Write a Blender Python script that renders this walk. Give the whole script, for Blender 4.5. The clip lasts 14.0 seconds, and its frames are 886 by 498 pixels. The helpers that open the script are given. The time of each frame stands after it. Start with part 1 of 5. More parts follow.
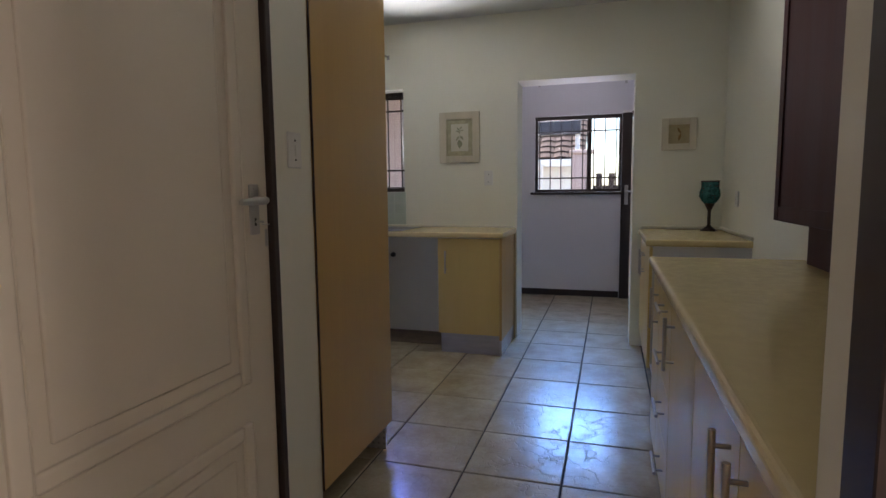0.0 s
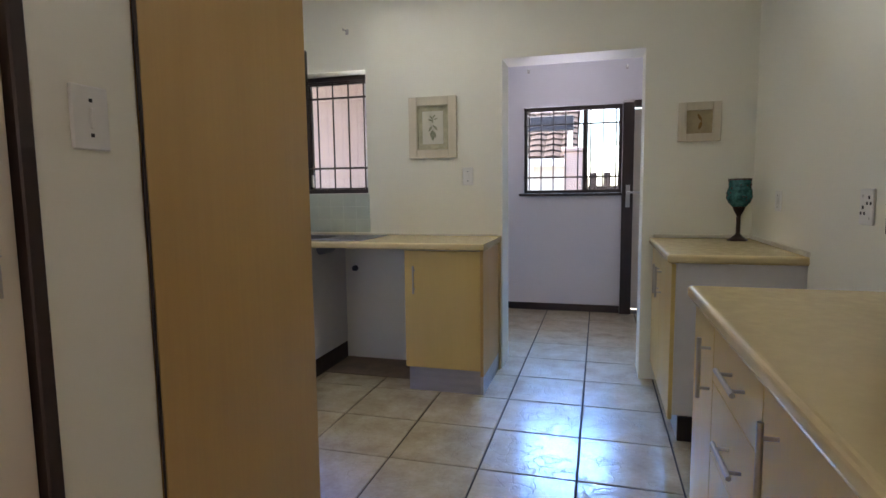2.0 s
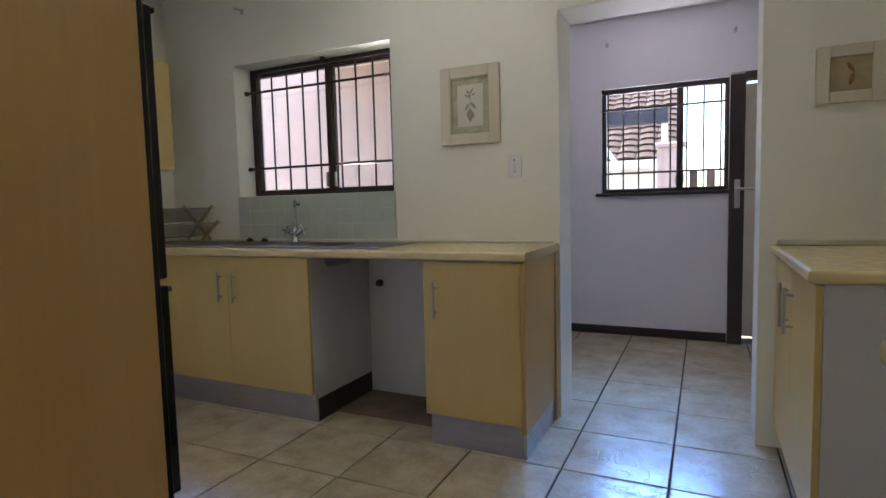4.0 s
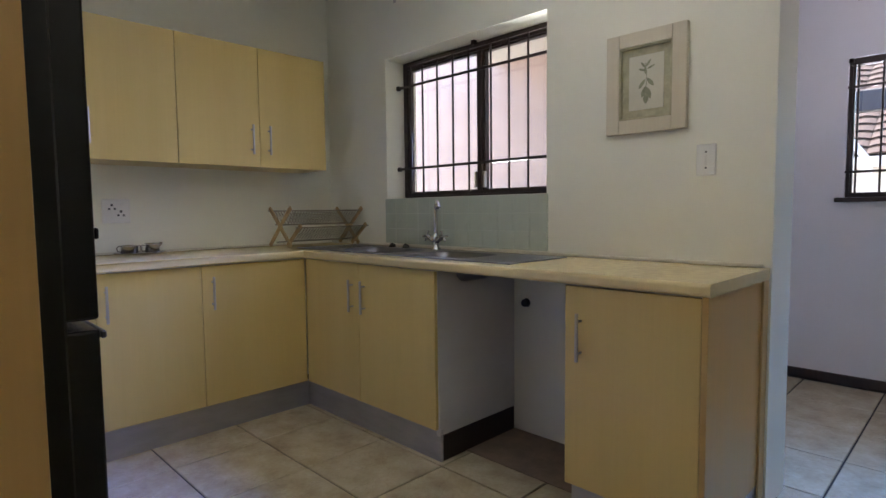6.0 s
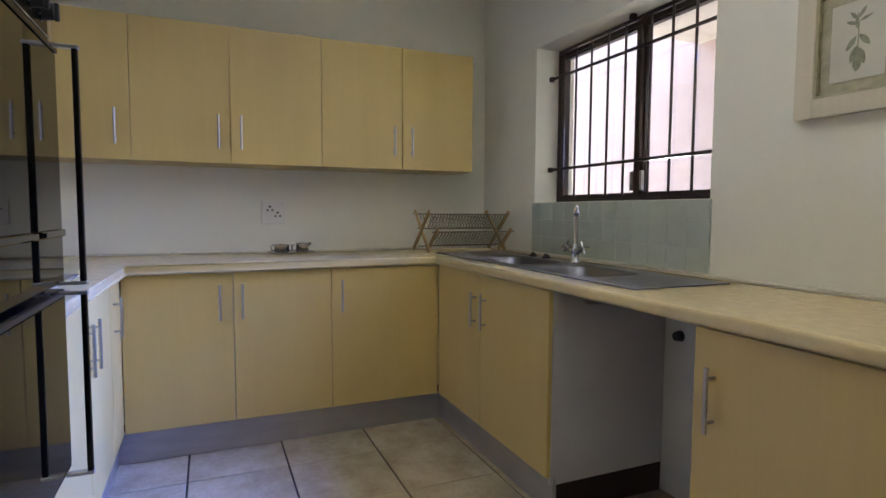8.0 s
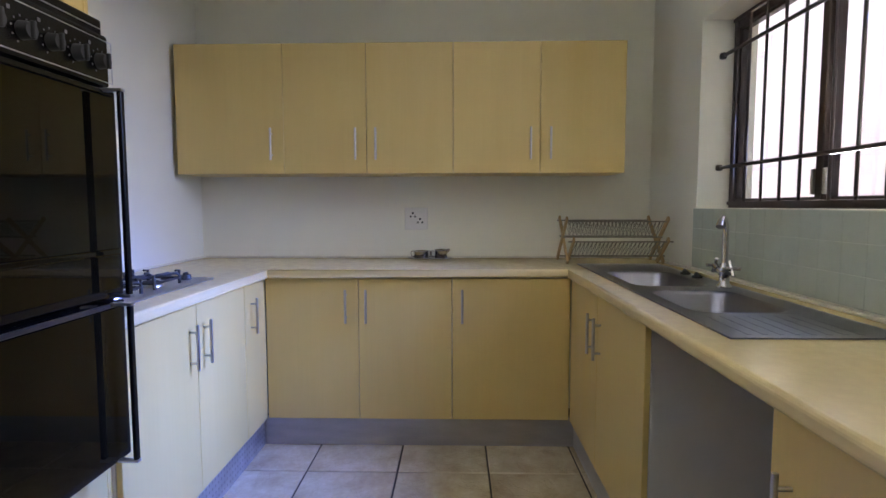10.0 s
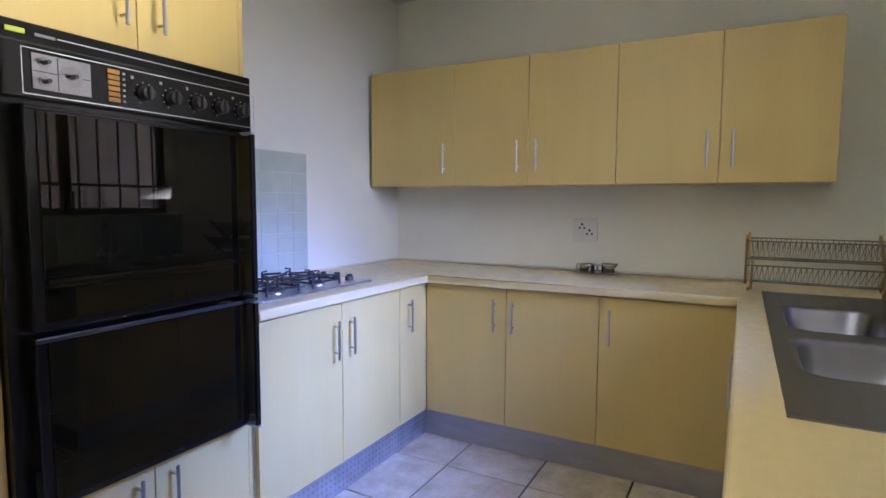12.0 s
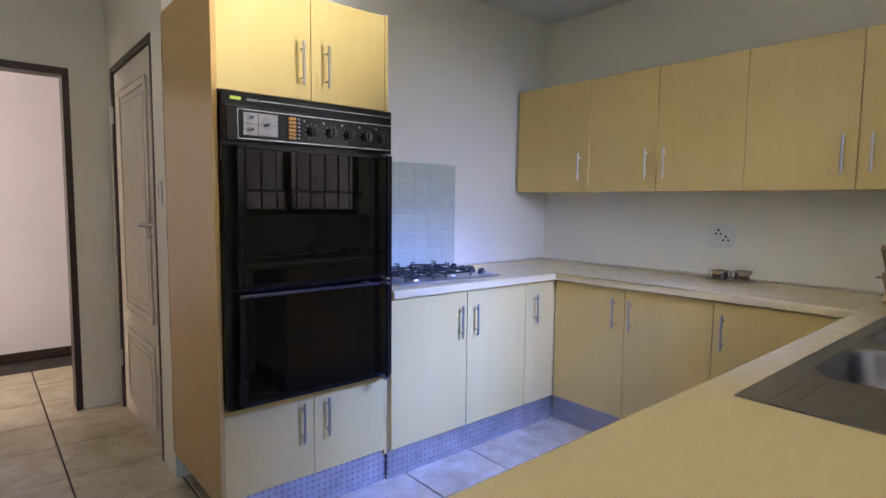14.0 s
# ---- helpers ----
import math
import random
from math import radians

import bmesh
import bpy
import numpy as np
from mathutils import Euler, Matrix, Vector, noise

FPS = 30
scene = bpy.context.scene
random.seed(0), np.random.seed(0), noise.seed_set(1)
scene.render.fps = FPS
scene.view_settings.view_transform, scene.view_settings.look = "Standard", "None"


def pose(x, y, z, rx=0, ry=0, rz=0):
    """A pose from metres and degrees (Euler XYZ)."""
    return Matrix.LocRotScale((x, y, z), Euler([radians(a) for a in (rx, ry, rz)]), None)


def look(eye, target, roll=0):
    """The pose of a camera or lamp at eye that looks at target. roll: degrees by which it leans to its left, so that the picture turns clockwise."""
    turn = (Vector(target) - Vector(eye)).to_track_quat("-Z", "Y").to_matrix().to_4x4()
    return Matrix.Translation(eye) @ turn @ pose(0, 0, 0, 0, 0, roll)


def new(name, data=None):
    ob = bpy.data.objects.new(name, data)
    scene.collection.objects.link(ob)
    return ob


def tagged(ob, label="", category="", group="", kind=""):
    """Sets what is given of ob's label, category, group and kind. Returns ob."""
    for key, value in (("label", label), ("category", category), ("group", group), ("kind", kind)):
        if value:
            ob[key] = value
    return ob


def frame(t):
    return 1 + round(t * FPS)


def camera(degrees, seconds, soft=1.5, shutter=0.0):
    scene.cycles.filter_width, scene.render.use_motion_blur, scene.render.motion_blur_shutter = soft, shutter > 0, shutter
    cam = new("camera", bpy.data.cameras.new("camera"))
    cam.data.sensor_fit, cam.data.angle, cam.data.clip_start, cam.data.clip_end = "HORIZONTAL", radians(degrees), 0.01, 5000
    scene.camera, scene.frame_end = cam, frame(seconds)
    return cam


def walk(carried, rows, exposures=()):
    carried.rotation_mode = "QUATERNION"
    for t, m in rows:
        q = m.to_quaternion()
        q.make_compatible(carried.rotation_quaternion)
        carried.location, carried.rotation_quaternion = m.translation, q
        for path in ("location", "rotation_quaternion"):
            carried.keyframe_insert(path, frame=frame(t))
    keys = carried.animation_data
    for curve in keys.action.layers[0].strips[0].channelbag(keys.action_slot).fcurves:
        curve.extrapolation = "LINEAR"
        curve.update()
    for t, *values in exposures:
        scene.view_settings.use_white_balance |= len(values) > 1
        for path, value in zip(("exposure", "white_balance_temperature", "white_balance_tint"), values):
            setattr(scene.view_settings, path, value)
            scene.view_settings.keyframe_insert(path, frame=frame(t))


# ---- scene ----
cam = camera(77.6, 14.0)
PATH = [
    (0, (0.733, 1.002, 1.198), (0.156, 2.905, 0.988), -0.6),
    (0.5, (0.682, 1.203, 1.236), (0.122, 3.111, 1.019), -0.8),
    (1, (0.664, 1.382, 1.204), (0.108, 3.292, 0.994), -0.7),
    (1.5, (0.646, 1.563, 1.196), (0.096, 3.474, 0.987), -0.9),
    (2, (0.637, 1.775, 1.193), (0.095, 3.689, 0.988), -0.7),
    (2.2, (0.639, 1.846, 1.186), (0.1, 3.761, 0.982), -0.9),
    (4.3, (0.679, 2.718, 1.094), (-0.266, 4.475, 0.948), -1.2),
    (4.5, (0.649, 2.756, 1.091), (-0.361, 4.477, 0.951), -1.0),
    (5, (0.637, 2.889, 1.098), (-0.553, 4.49, 0.956), -0.8),
    (5.5, (0.598, 3.022, 1.104), (-0.697, 4.54, 0.968), -0.6),
    (6, (0.575, 3.193, 1.115), (-0.837, 4.602, 0.976), -0.6),
    (6.5, (0.561, 3.336, 1.119), (-0.991, 4.591, 0.985), -0.5),
    (7, (0.56, 3.472, 1.118), (-1.143, 4.513, 0.987), -0.1),
    (7.2, (0.552, 3.5, 1.119), (-1.175, 4.5, 0.99), 0.1),
    (9.3, (0.558, 4.111, 1.185), (-1.421, 4.354, 1.031), -0.3),
    (9.5, (0.517, 4.156, 1.188), (-1.471, 4.316, 1.035), -0.3),
    (10, (0.485, 4.275, 1.205), (-1.509, 4.225, 1.048), -0.1),
    (10.5, (0.453, 4.41, 1.241), (-1.522, 4.142, 1.083), -0.0),
    (11, (0.441, 4.538, 1.247), (-1.466, 3.959, 1.086), 0.2),
    (11.5, (0.403, 4.665, 1.265), (-1.428, 3.876, 1.104), 0.2),
    (12, (0.366, 4.815, 1.279), (-1.384, 3.861, 1.111), 0.3),
    (12.5, (0.357, 4.947, 1.288), (-1.298, 3.837, 1.117), 0.3),
    (13, (0.387, 5.067, 1.282), (-1.108, 3.75, 1.109), 0.5),
    (13.5, (0.419, 5.21, 1.293), (-0.962, 3.773, 1.117), 0.6),
    (14, (0.439, 5.357, 1.301), (-0.856, 3.842, 1.132), 0.6),
]
EXPOSURES = [(0.0, 2.42), (0.5, 2.74), (2.0, 3.1), (4.5, 2.92), (7.0, 3.15), (9.5, 3.2), (11.5, 3.4), (14.0, 3.3)]
SKY, SUN = 0.12, 2.8
KITCHEN_UP, KITCHEN_SIDE, KITCHEN_DOWN, LAUNDRY_UP, LAUNDRY_DOWN, CORRIDOR_FILL = 3.5, 0.5, 2.0, 1.9, 0.85, 7.0
walk(cam, [(t, look(eye, target, roll)) for t, eye, target, roll in PATH], EXPOSURES)

# ---- light ----
world = bpy.data.worlds.new("sky")
scene.world = world
world.use_nodes = True
wn = world.node_tree.nodes
sky = wn.new("ShaderNodeTexSky")
sky.sky_type, sky.sun_disc = "NISHITA", False
sky.sun_elevation, sky.sun_rotation = radians(62), radians(275)
world.node_tree.links.new(sky.outputs[0], wn["Background"].inputs[0])
wn["Background"].inputs[1].default_value = SKY
sun_data = bpy.data.lights.new("sun", "SUN")
sun_data.energy, sun_data.angle, sun_data.color = SUN, radians(0.5), (1.0, 0.95, 0.87)
sun = new("sun", sun_data)
SUN_FROM = Vector((math.sin(radians(275)) * math.cos(radians(62)), math.cos(radians(275)) * math.cos(radians(62)), math.sin(radians(62))))
sun.matrix_world = look(SUN_FROM * 20, (0, 0, 0))



def window_or_fill_lamp(x, y, z, width, depth, tip, swing, watts, spread, colour):
    """Daylight that enters by a window, or an added unseen fill: an area lamp facing into the room, tipped up (+) or
    down (-) and swung towards the west (+).
    """
    d = bpy.data.lights.new("window_or_fill_light", "AREA")
    d.shape, d.size, d.size_y, d.energy, d.color, d.spread = "RECTANGLE", width, depth, watts, colour, radians(spread)
    ob = new("window_or_fill_light", d)
    flat = math.cos(radians(tip))
    ob.matrix_world = look((x, y, z), (x - flat * math.sin(radians(swing)), y - flat * math.cos(radians(swing)), z + math.sin(radians(tip))))
    return ob


DAY, BLUE_DAY = (0.94, 0.93, 0.99), (0.13, 0.24, 1.0)
window_or_fill_lamp(-1.52, 5.340, 1.44, 0.85, 0.34, 30, -46, KITCHEN_UP, 66, DAY)
window_or_fill_lamp(-1.52, 5.390, 1.66, 1.00, 0.70, -16, 10, KITCHEN_SIDE, 60, (0.42, 0.50, 1.0))
window_or_fill_lamp(-1.52, 5.400, 1.86, 1.00, 0.26, -35, -5, KITCHEN_DOWN, 48, BLUE_DAY)
window_or_fill_lamp(0.34, 7.340, 1.70, 0.80, 0.60, 48, 0, LAUNDRY_UP, 92, (0.86, 0.80, 1.0))
window_or_fill_lamp(0.34, 7.340, 1.60, 0.80, 0.50, -36, 0, LAUNDRY_DOWN, 48, (0.17, 0.40, 1.0))
# unseen fill added in front of the closed corridor end wall; no opening there
window_or_fill_lamp(3.0, 0.65, 1.4, 1.0, 1.6, -4, 90, CORRIDOR_FILL, 150, (1.0, 0.83, 0.77))

# ---- plan, metres ----
NORTH, WEST, EAST = 5.388, -2.735, 1.505      # inner faces of the kitchen
HOBWALL, PASSAGE, SOUTH = 2.775, -0.232, 1.400
CEIL, TOP = 2.56, 0.900                        # ceiling and worktop heights
LAUNDRY_S, LAUNDRY_N = 5.640, 7.355
TILE = 0.415

# ---- materials ----


def nodes_of(name):
    m = bpy.data.materials.new(name)
    m.use_nodes = True
    return m, m.node_tree.nodes, m.node_tree.links, m.node_tree.nodes["Principled BSDF"]


def coords(n, l, scale=(1, 1, 1), shuffle=True):
    """Object coordinates, scaled, shifted at random from object to object."""
    tc, mp = n.new("ShaderNodeTexCoord"), n.new("ShaderNodeMapping")
    mp.inputs["Scale"].default_value = scale
    l.new(tc.outputs["Object"], mp.inputs["Vector"])
    if shuffle:
        info, mul = n.new("ShaderNodeObjectInfo"), n.new("ShaderNodeMath")
        mul.operation = "MULTIPLY"
        mul.inputs[1].default_value = 37.0
        l.new(info.outputs["Random"], mul.inputs[0])
        l.new(mul.outputs[0], mp.inputs["Location"])
    return mp.outputs["Vector"]


def noise_node(n, l, vec, scale, detail=4.0, rough=0.55):
    t = n.new("ShaderNodeTexNoise")
    t.inputs["Scale"].default_value, t.inputs["Detail"].default_value, t.inputs["Roughness"].default_value = scale, detail, rough
    l.new(vec, t.inputs["Vector"])
    return t.outputs["Fac"]


def ramp(n, l, fac, stops):
    r = n.new("ShaderNodeValToRGB")
    while len(r.color_ramp.elements) < len(stops):
        r.color_ramp.elements.new(0.5)
    for e, (p, c) in zip(r.color_ramp.elements, stops):
        e.position, e.color = p, (*c, 1)
    l.new(fac, r.inputs[0])
    return r.outputs[0]


def mix(n, l, fac, a, b, kind="MIX"):
    x = n.new("ShaderNodeMix")
    x.data_type, x.blend_type = "RGBA", kind
    if isinstance(fac, float):
        x.inputs[0].default_value = fac
    else:
        l.new(fac, x.inputs[0])
    l.new(a, x.inputs[6]), l.new(b, x.inputs[7])
    return x.outputs[2]


def bump(n, l, b, height, strength, distance):
    k = n.new("ShaderNodeBump")
    k.inputs["Strength"].default_value, k.inputs["Distance"].default_value = strength, distance
    l.new(height, k.inputs["Height"])
    l.new(k.outputs[0], b.inputs["Normal"])


def spread(c, d):
    return tuple(max(0.0, v * (1 - d)) for v in c), tuple(min(1.0, v * (1 + d)) for v in c)


def mat(name, colour, rough=0.5, metal=0.0, vary=0.08, scale=6.0, fine=120.0, relief=0.15, depth=0.001, spec=0.5, stretch=(1, 1, 1), rvary=0.03, shuffle=True):
    """A surface with a soft mottling, a fine grain, and a roughness that changes with both."""
    m, n, l, b = nodes_of(name)
    v = coords(n, l, stretch, shuffle)
    big, small = noise_node(n, l, v, scale), noise_node(n, l, v, fine, 3)
    lo, hi = spread(colour, vary)
    lo2, hi2 = spread((0.5, 0.5, 0.5), vary * 0.6)
    c = mix(n, l, 0.5, ramp(n, l, big, [(0.3, lo), (0.7, hi)]), ramp(n, l, small, [(0.3, lo2), (0.7, hi2)]), "OVERLAY")
    l.new(c, b.inputs["Base Color"])
    r = ramp(n, l, big, [(0.3, (max(0.02, rough - rvary),) * 3), (0.7, (min(1, rough + rvary),) * 3)])
    l.new(r, b.inputs["Roughness"])
    b.inputs["Metallic"].default_value, b.inputs["Specular IOR Level"].default_value = metal, spec
    if relief:
        bump(n, l, b, small, relief, depth)
    return m


def wood(name, dark, light, rough, grain=(38, 38, 1.6), spec=0.5, relief=0.08):
    """Grain that runs along z, with broad figure and thin pores."""
    m, n, l, b = nodes_of(name)
    v = coords(n, l, grain)
    v2 = coords(n, l, (5, 5, 0.7))
    g, f = noise_node(n, l, v, 1.6, 6, 0.65), noise_node(n, l, v2, 1.2, 3)
    c = mix(n, l, 0.62, ramp(n, l, g, [(0.3, dark), (0.72, light)]), ramp(n, l, f, [(0.3, dark), (0.7, light)]))
    l.new(c, b.inputs["Base Color"])
    l.new(ramp(n, l, f, [(0.3, (rough - 0.06,) * 3), (0.7, (rough + 0.08,) * 3)]), b.inputs["Roughness"])
    b.inputs["Specular IOR Level"].default_value = spec
    bump(n, l, b, g, relief, 0.0006)
    return m


def floor_tile_material():
    """Glazed beige stone-look tile with riven veins."""
    m, n, l, b = nodes_of("floor_tile")
    v = coords(n, l)
    cloud, fine = noise_node(n, l, v, 7, 6, 0.6), noise_node(n, l, v, 60, 4)
    c = mix(n, l, 0.4, ramp(n, l, cloud, [(0.25, (0.37, 0.30, 0.195)), (0.5, (0.49, 0.42, 0.285)), (0.75, (0.58, 0.51, 0.37))]),
            ramp(n, l, fine, [(0.3, (0.42, 0.40, 0.38)), (0.7, (0.56, 0.56, 0.56))]), "OVERLAY")
    l.new(c, b.inputs["Base Color"])
    warp = n.new("ShaderNodeTexNoise")
    warp.inputs["Scale"].default_value, warp.inputs["Detail"].default_value = 4.0, 5.0
    l.new(v, warp.inputs["Vector"])
    add = n.new("ShaderNodeVectorMath")
    add.operation = "MULTIPLY_ADD"
    l.new(warp.outputs["Color"], add.inputs[0])
    add.inputs[1].default_value = (1.1, 0.9, 1.0)
    l.new(v, add.inputs[2])
    vein = n.new("ShaderNodeTexVoronoi")
    vein.feature = "DISTANCE_TO_EDGE"
    vein.inputs["Scale"].default_value = 3.2
    l.new(add.outputs[0], vein.inputs["Vector"])
    cut = ramp(n, l, vein.outputs["Distance"], [(0.0, (0.0,) * 3), (0.03, (1.0,) * 3)])
    h = mix(n, l, 0.55, cut, ramp(n, l, cloud, [(0.2, (0,) * 3), (0.8, (1,) * 3)]))
    bump(n, l, b, h, 0.7, 0.003)
    l.new(ramp(n, l, fine, [(0.3, (0.16,) * 3), (0.7, (0.27,) * 3)]), b.inputs["Roughness"])
    b.inputs["Specular IOR Level"].default_value = 0.6
    return m


def plinth_material():
    """Mill-finish aluminium with rows of pressed dots."""
    m, n, l, b = nodes_of("plinth_aluminium")
    v = coords(n, l, (1, 1, 1), False)
    dots = n.new("ShaderNodeTexVoronoi")
    dots.inputs["Scale"].default_value, dots.inputs["Randomness"].default_value = 36.0, 0.0
    l.new(v, dots.inputs["Vector"])
    d = ramp(n, l, dots.outputs["Distance"], [(0.30, (0.0,) * 3), (0.38, (1.0,) * 3)])
    smear = noise_node(n, l, v, 9, 5)
    c = mix(n, l, 0.35, ramp(n, l, smear, [(0.3, (0.42, 0.42, 0.44)), (0.7, (0.66, 0.66, 0.68))]), d, "MULTIPLY")
    l.new(c, b.inputs["Base Color"])
    l.new(ramp(n, l, smear, [(0.3, (0.30,) * 3), (0.7, (0.45,) * 3)]), b.inputs["Roughness"])
    b.inputs["Metallic"].default_value = 0.85
    bump(n, l, b, d, 0.5, 0.0015)
    return m


def glass_material(name, tint=(1, 1, 1), rough=0.0):
    m, n, l, b = nodes_of(name)
    b.inputs["Base Color"].default_value = (*tint, 1)
    b.inputs["Roughness"].default_value, b.inputs["Transmission Weight"].default_value, b.inputs["IOR"].default_value = rough, 1.0, 1.45
    return m


WALL = mat("wall_paint", (0.80, 0.785, 0.665), 0.55, vary=0.03, scale=1.3, fine=90, relief=0.12, depth=0.0015, shuffle=False)
LAUNDRY_WALL = mat("laundry_paint", (0.74, 0.72, 0.74), 0.6, vary=0.03, scale=1.5, fine=90, relief=0.12, depth=0.0015, shuffle=False)
CEILING = mat("ceiling_paint", (0.66, 0.66, 0.63), 0.8, vary=0.05, scale=4, fine=70, relief=0.25, depth=0.003, shuffle=False)
MAPLE = wood("maple_laminate", (0.61, 0.449, 0.152), (0.665, 0.502, 0.190), 0.36, grain=(60, 60, 1.4))
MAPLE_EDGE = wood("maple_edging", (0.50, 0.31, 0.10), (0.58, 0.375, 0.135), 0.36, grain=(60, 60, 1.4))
CARCASE = mat("white_melamine", (0.62, 0.60, 0.58), 0.45, vary=0.04)
WORKTOP = mat("cream_worktop", (0.69, 0.560, 0.285), 0.20, vary=0.022, scale=28, fine=160, relief=0.03, depth=0.0005, rvary=0.05)
STEEL = mat("brushed_steel", (0.60, 0.60, 0.62), 0.30, 1.0, vary=0.08, scale=4, fine=90, stretch=(1, 1, 6), relief=0.05, depth=0.0003)
HANDLE = mat("satin_nickel", (0.50, 0.48, 0.45), 0.40, 1.0, vary=0.06, fine=200, relief=0.02, depth=0.0002)
CHROME = mat("chrome", (0.62, 0.62, 0.64), 0.06, 1.0, vary=0.03, rvary=0.03, relief=0.0)
SINK = mat("sink_steel", (0.25, 0.25, 0.29), 0.31, 1.0, vary=0.05, scale=9, fine=140, relief=0.06, depth=0.0004)
CUP_STEEL = mat("polished_steel", (0.40, 0.38, 0.36), 0.16, 1.0, vary=0.1, relief=0.0)
SEALANT = mat("cream_sealant", (0.66, 0.62, 0.50), 0.45, vary=0.06, relief=0.0)
BLACK_GLASS = mat("black_glass", (0.005, 0.004, 0.002), 0.02, vary=0.2, rvary=0.008, relief=0.0, spec=0.42)
BLACK = mat("black_enamel", (0.008, 0.007, 0.006), 0.25, vary=0.2, relief=0.05, depth=0.0004, spec=0.3)
IRON = mat("cast_iron", (0.015, 0.015, 0.016), 0.55, vary=0.3, relief=0.3, depth=0.0006)
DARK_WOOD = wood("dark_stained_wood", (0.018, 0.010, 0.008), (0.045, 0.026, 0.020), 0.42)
RED_WOOD = wood("mahogany_varnish", (0.040, 0.012, 0.011), (0.070, 0.023, 0.020), 0.5, spec=0.15)
BAR_PAINT = mat("brown_bar_paint", (0.028, 0.016, 0.014), 0.4, vary=0.25, relief=0.15)
DOOR_PAINT = mat("white_door_paint", (0.76, 0.69, 0.565), 0.23, vary=0.03, scale=3, fine=150, relief=0.05, depth=0.0006)
PLASTIC = mat("white_plastic", (0.74, 0.73, 0.68), 0.3, vary=0.03, relief=0.0)
PINHOLE = mat("dark_plastic", (0.02, 0.02, 0.02), 0.5, relief=0.0)
PLINTH = plinth_material()
PLAIN_PLINTH = mat("dull_aluminium", (0.46, 0.45, 0.45), 0.42, 0.8, vary=0.1, scale=5, fine=80, stretch=(1, 1, 5), relief=0.05, depth=0.0004)
FLOOR_TILE = floor_tile_material()
GROUT = mat("dark_grout", (0.026, 0.020, 0.017), 0.9, vary=0.3, scale=20, fine=200, relief=0.4, shuffle=False)
SCREED = mat("brown_screed", (0.20, 0.145, 0.10), 0.8, vary=0.2, scale=9, fine=70, relief=0.3, shuffle=False)
GLASS_TILE = mat("celadon_tile", (0.49, 0.54, 0.45), 0.10, vary=0.05, scale=10, relief=0.05, depth=0.0008, rvary=0.04)
TILE_GROUT = mat("pale_grout", (0.60, 0.65, 0.55), 0.7, vary=0.08, shuffle=False)
GLASS = glass_material("window_glass")
TURQUOISE = mat("turquoise_mosaic", (0.035, 0.14, 0.135), 0.22, vary=0.5, scale=45, fine=90, relief=0.4, depth=0.002)
BRONZE = mat("dark_bronze", (0.05, 0.03, 0.022), 0.4, 0.6, vary=0.3, relief=0.2)
PALE_WOOD = wood("whitewashed_wood", (0.58, 0.52, 0.38), (0.68, 0.62, 0.48), 0.6, relief=0.25)
TAN = mat("tan_board", (0.40, 0.33, 0.19), 0.8, vary=0.12, scale=20)
SLIP = mat("olive_slip", (0.42, 0.39, 0.25), 0.8, vary=0.2, scale=20, relief=0.3)
PAPER = mat("aged_paper", (0.62, 0.60, 0.49), 0.8, vary=0.06)
INK = mat("leaf_green_ink", (0.28, 0.29, 0.19), 0.8, vary=0.3, scale=30)
OCHRE = mat("ochre_ink", (0.25, 0.15, 0.04), 0.8, vary=0.3, scale=30)
RACK_WIRE = mat("dull_wire", (0.27, 0.25, 0.20), 0.45, 0.7, vary=0.1, relief=0.0)
RACK_WOOD = wood("bamboo", (0.36, 0.23, 0.09), (0.52, 0.36, 0.16), 0.5)
PINK = mat("pink_plaster", (0.46, 0.365, 0.35), 0.9, vary=0.07, scale=1.6, fine=30, relief=0.4, depth=0.006, shuffle=False)
WHITE_PLASTER = mat("white_plaster", (0.75, 0.73, 0.70), 0.9, vary=0.05, scale=2, relief=0.3, shuffle=False)
ROOF_TILE = mat("brown_roof_tile", (0.060, 0.037, 0.032), 0.85, vary=0.3, scale=9, relief=0.4, depth=0.004)
FASCIA = mat("grey_blue_fascia", (0.030, 0.032, 0.046), 0.6, vary=0.1)
PAVING = mat("dry_ground", (0.32, 0.27, 0.21), 0.95, vary=0.2, scale=0.8, fine=20, relief=0.5, depth=0.01, shuffle=False)
AMBER = mat("amber_plastic", (0.42, 0.19, 0.02), 0.3, vary=0.1, relief=0.0)
LIME = mat("lime_badge", (0.45, 0.55, 0.05), 0.4, relief=0.0)
DULL_TRIM = mat("dull_dark_metal", (0.10, 0.095, 0.10), 0.35, 0.8, vary=0.15, relief=0.0)
DIAL = mat("silver_dial", (0.20, 0.19, 0.20), 0.35, 0.5, vary=0.2, relief=0.0)
LEAF = mat("leaf", (0.06, 0.11, 0.025), 0.6, vary=0.4, scale=3)
BARK = mat("bark", (0.12, 0.08, 0.05), 0.9, vary=0.3, scale=12, relief=0.6, depth=0.01)

# ---- mesh helpers ----


def box(bm, x0, x1, y0, y1, z0, z1, bevel=0.0, seg=1):
    vs = [bm.verts.new((x, y, z)) for x in (x0, x1) for y in (y0, y1) for z in (z0, z1)]
    fs = [bm.faces.new([vs[i] for i in q]) for q in ((0, 1, 3, 2), (4, 6, 7, 5), (0, 4, 5, 1), (2, 3, 7, 6), (0, 2, 6, 4), (1, 5, 7, 3))]
    if bevel:
        edges = list({e for f in fs for e in f.edges})
        bmesh.ops.bevel(bm, geom=edges, offset=bevel, segments=seg, affect="EDGES", profile=0.5)
    return bm


def frame_of(direction):
    d = Vector(direction).normalized()
    a = d.orthogonal().normalized()
    return d, a, d.cross(a)


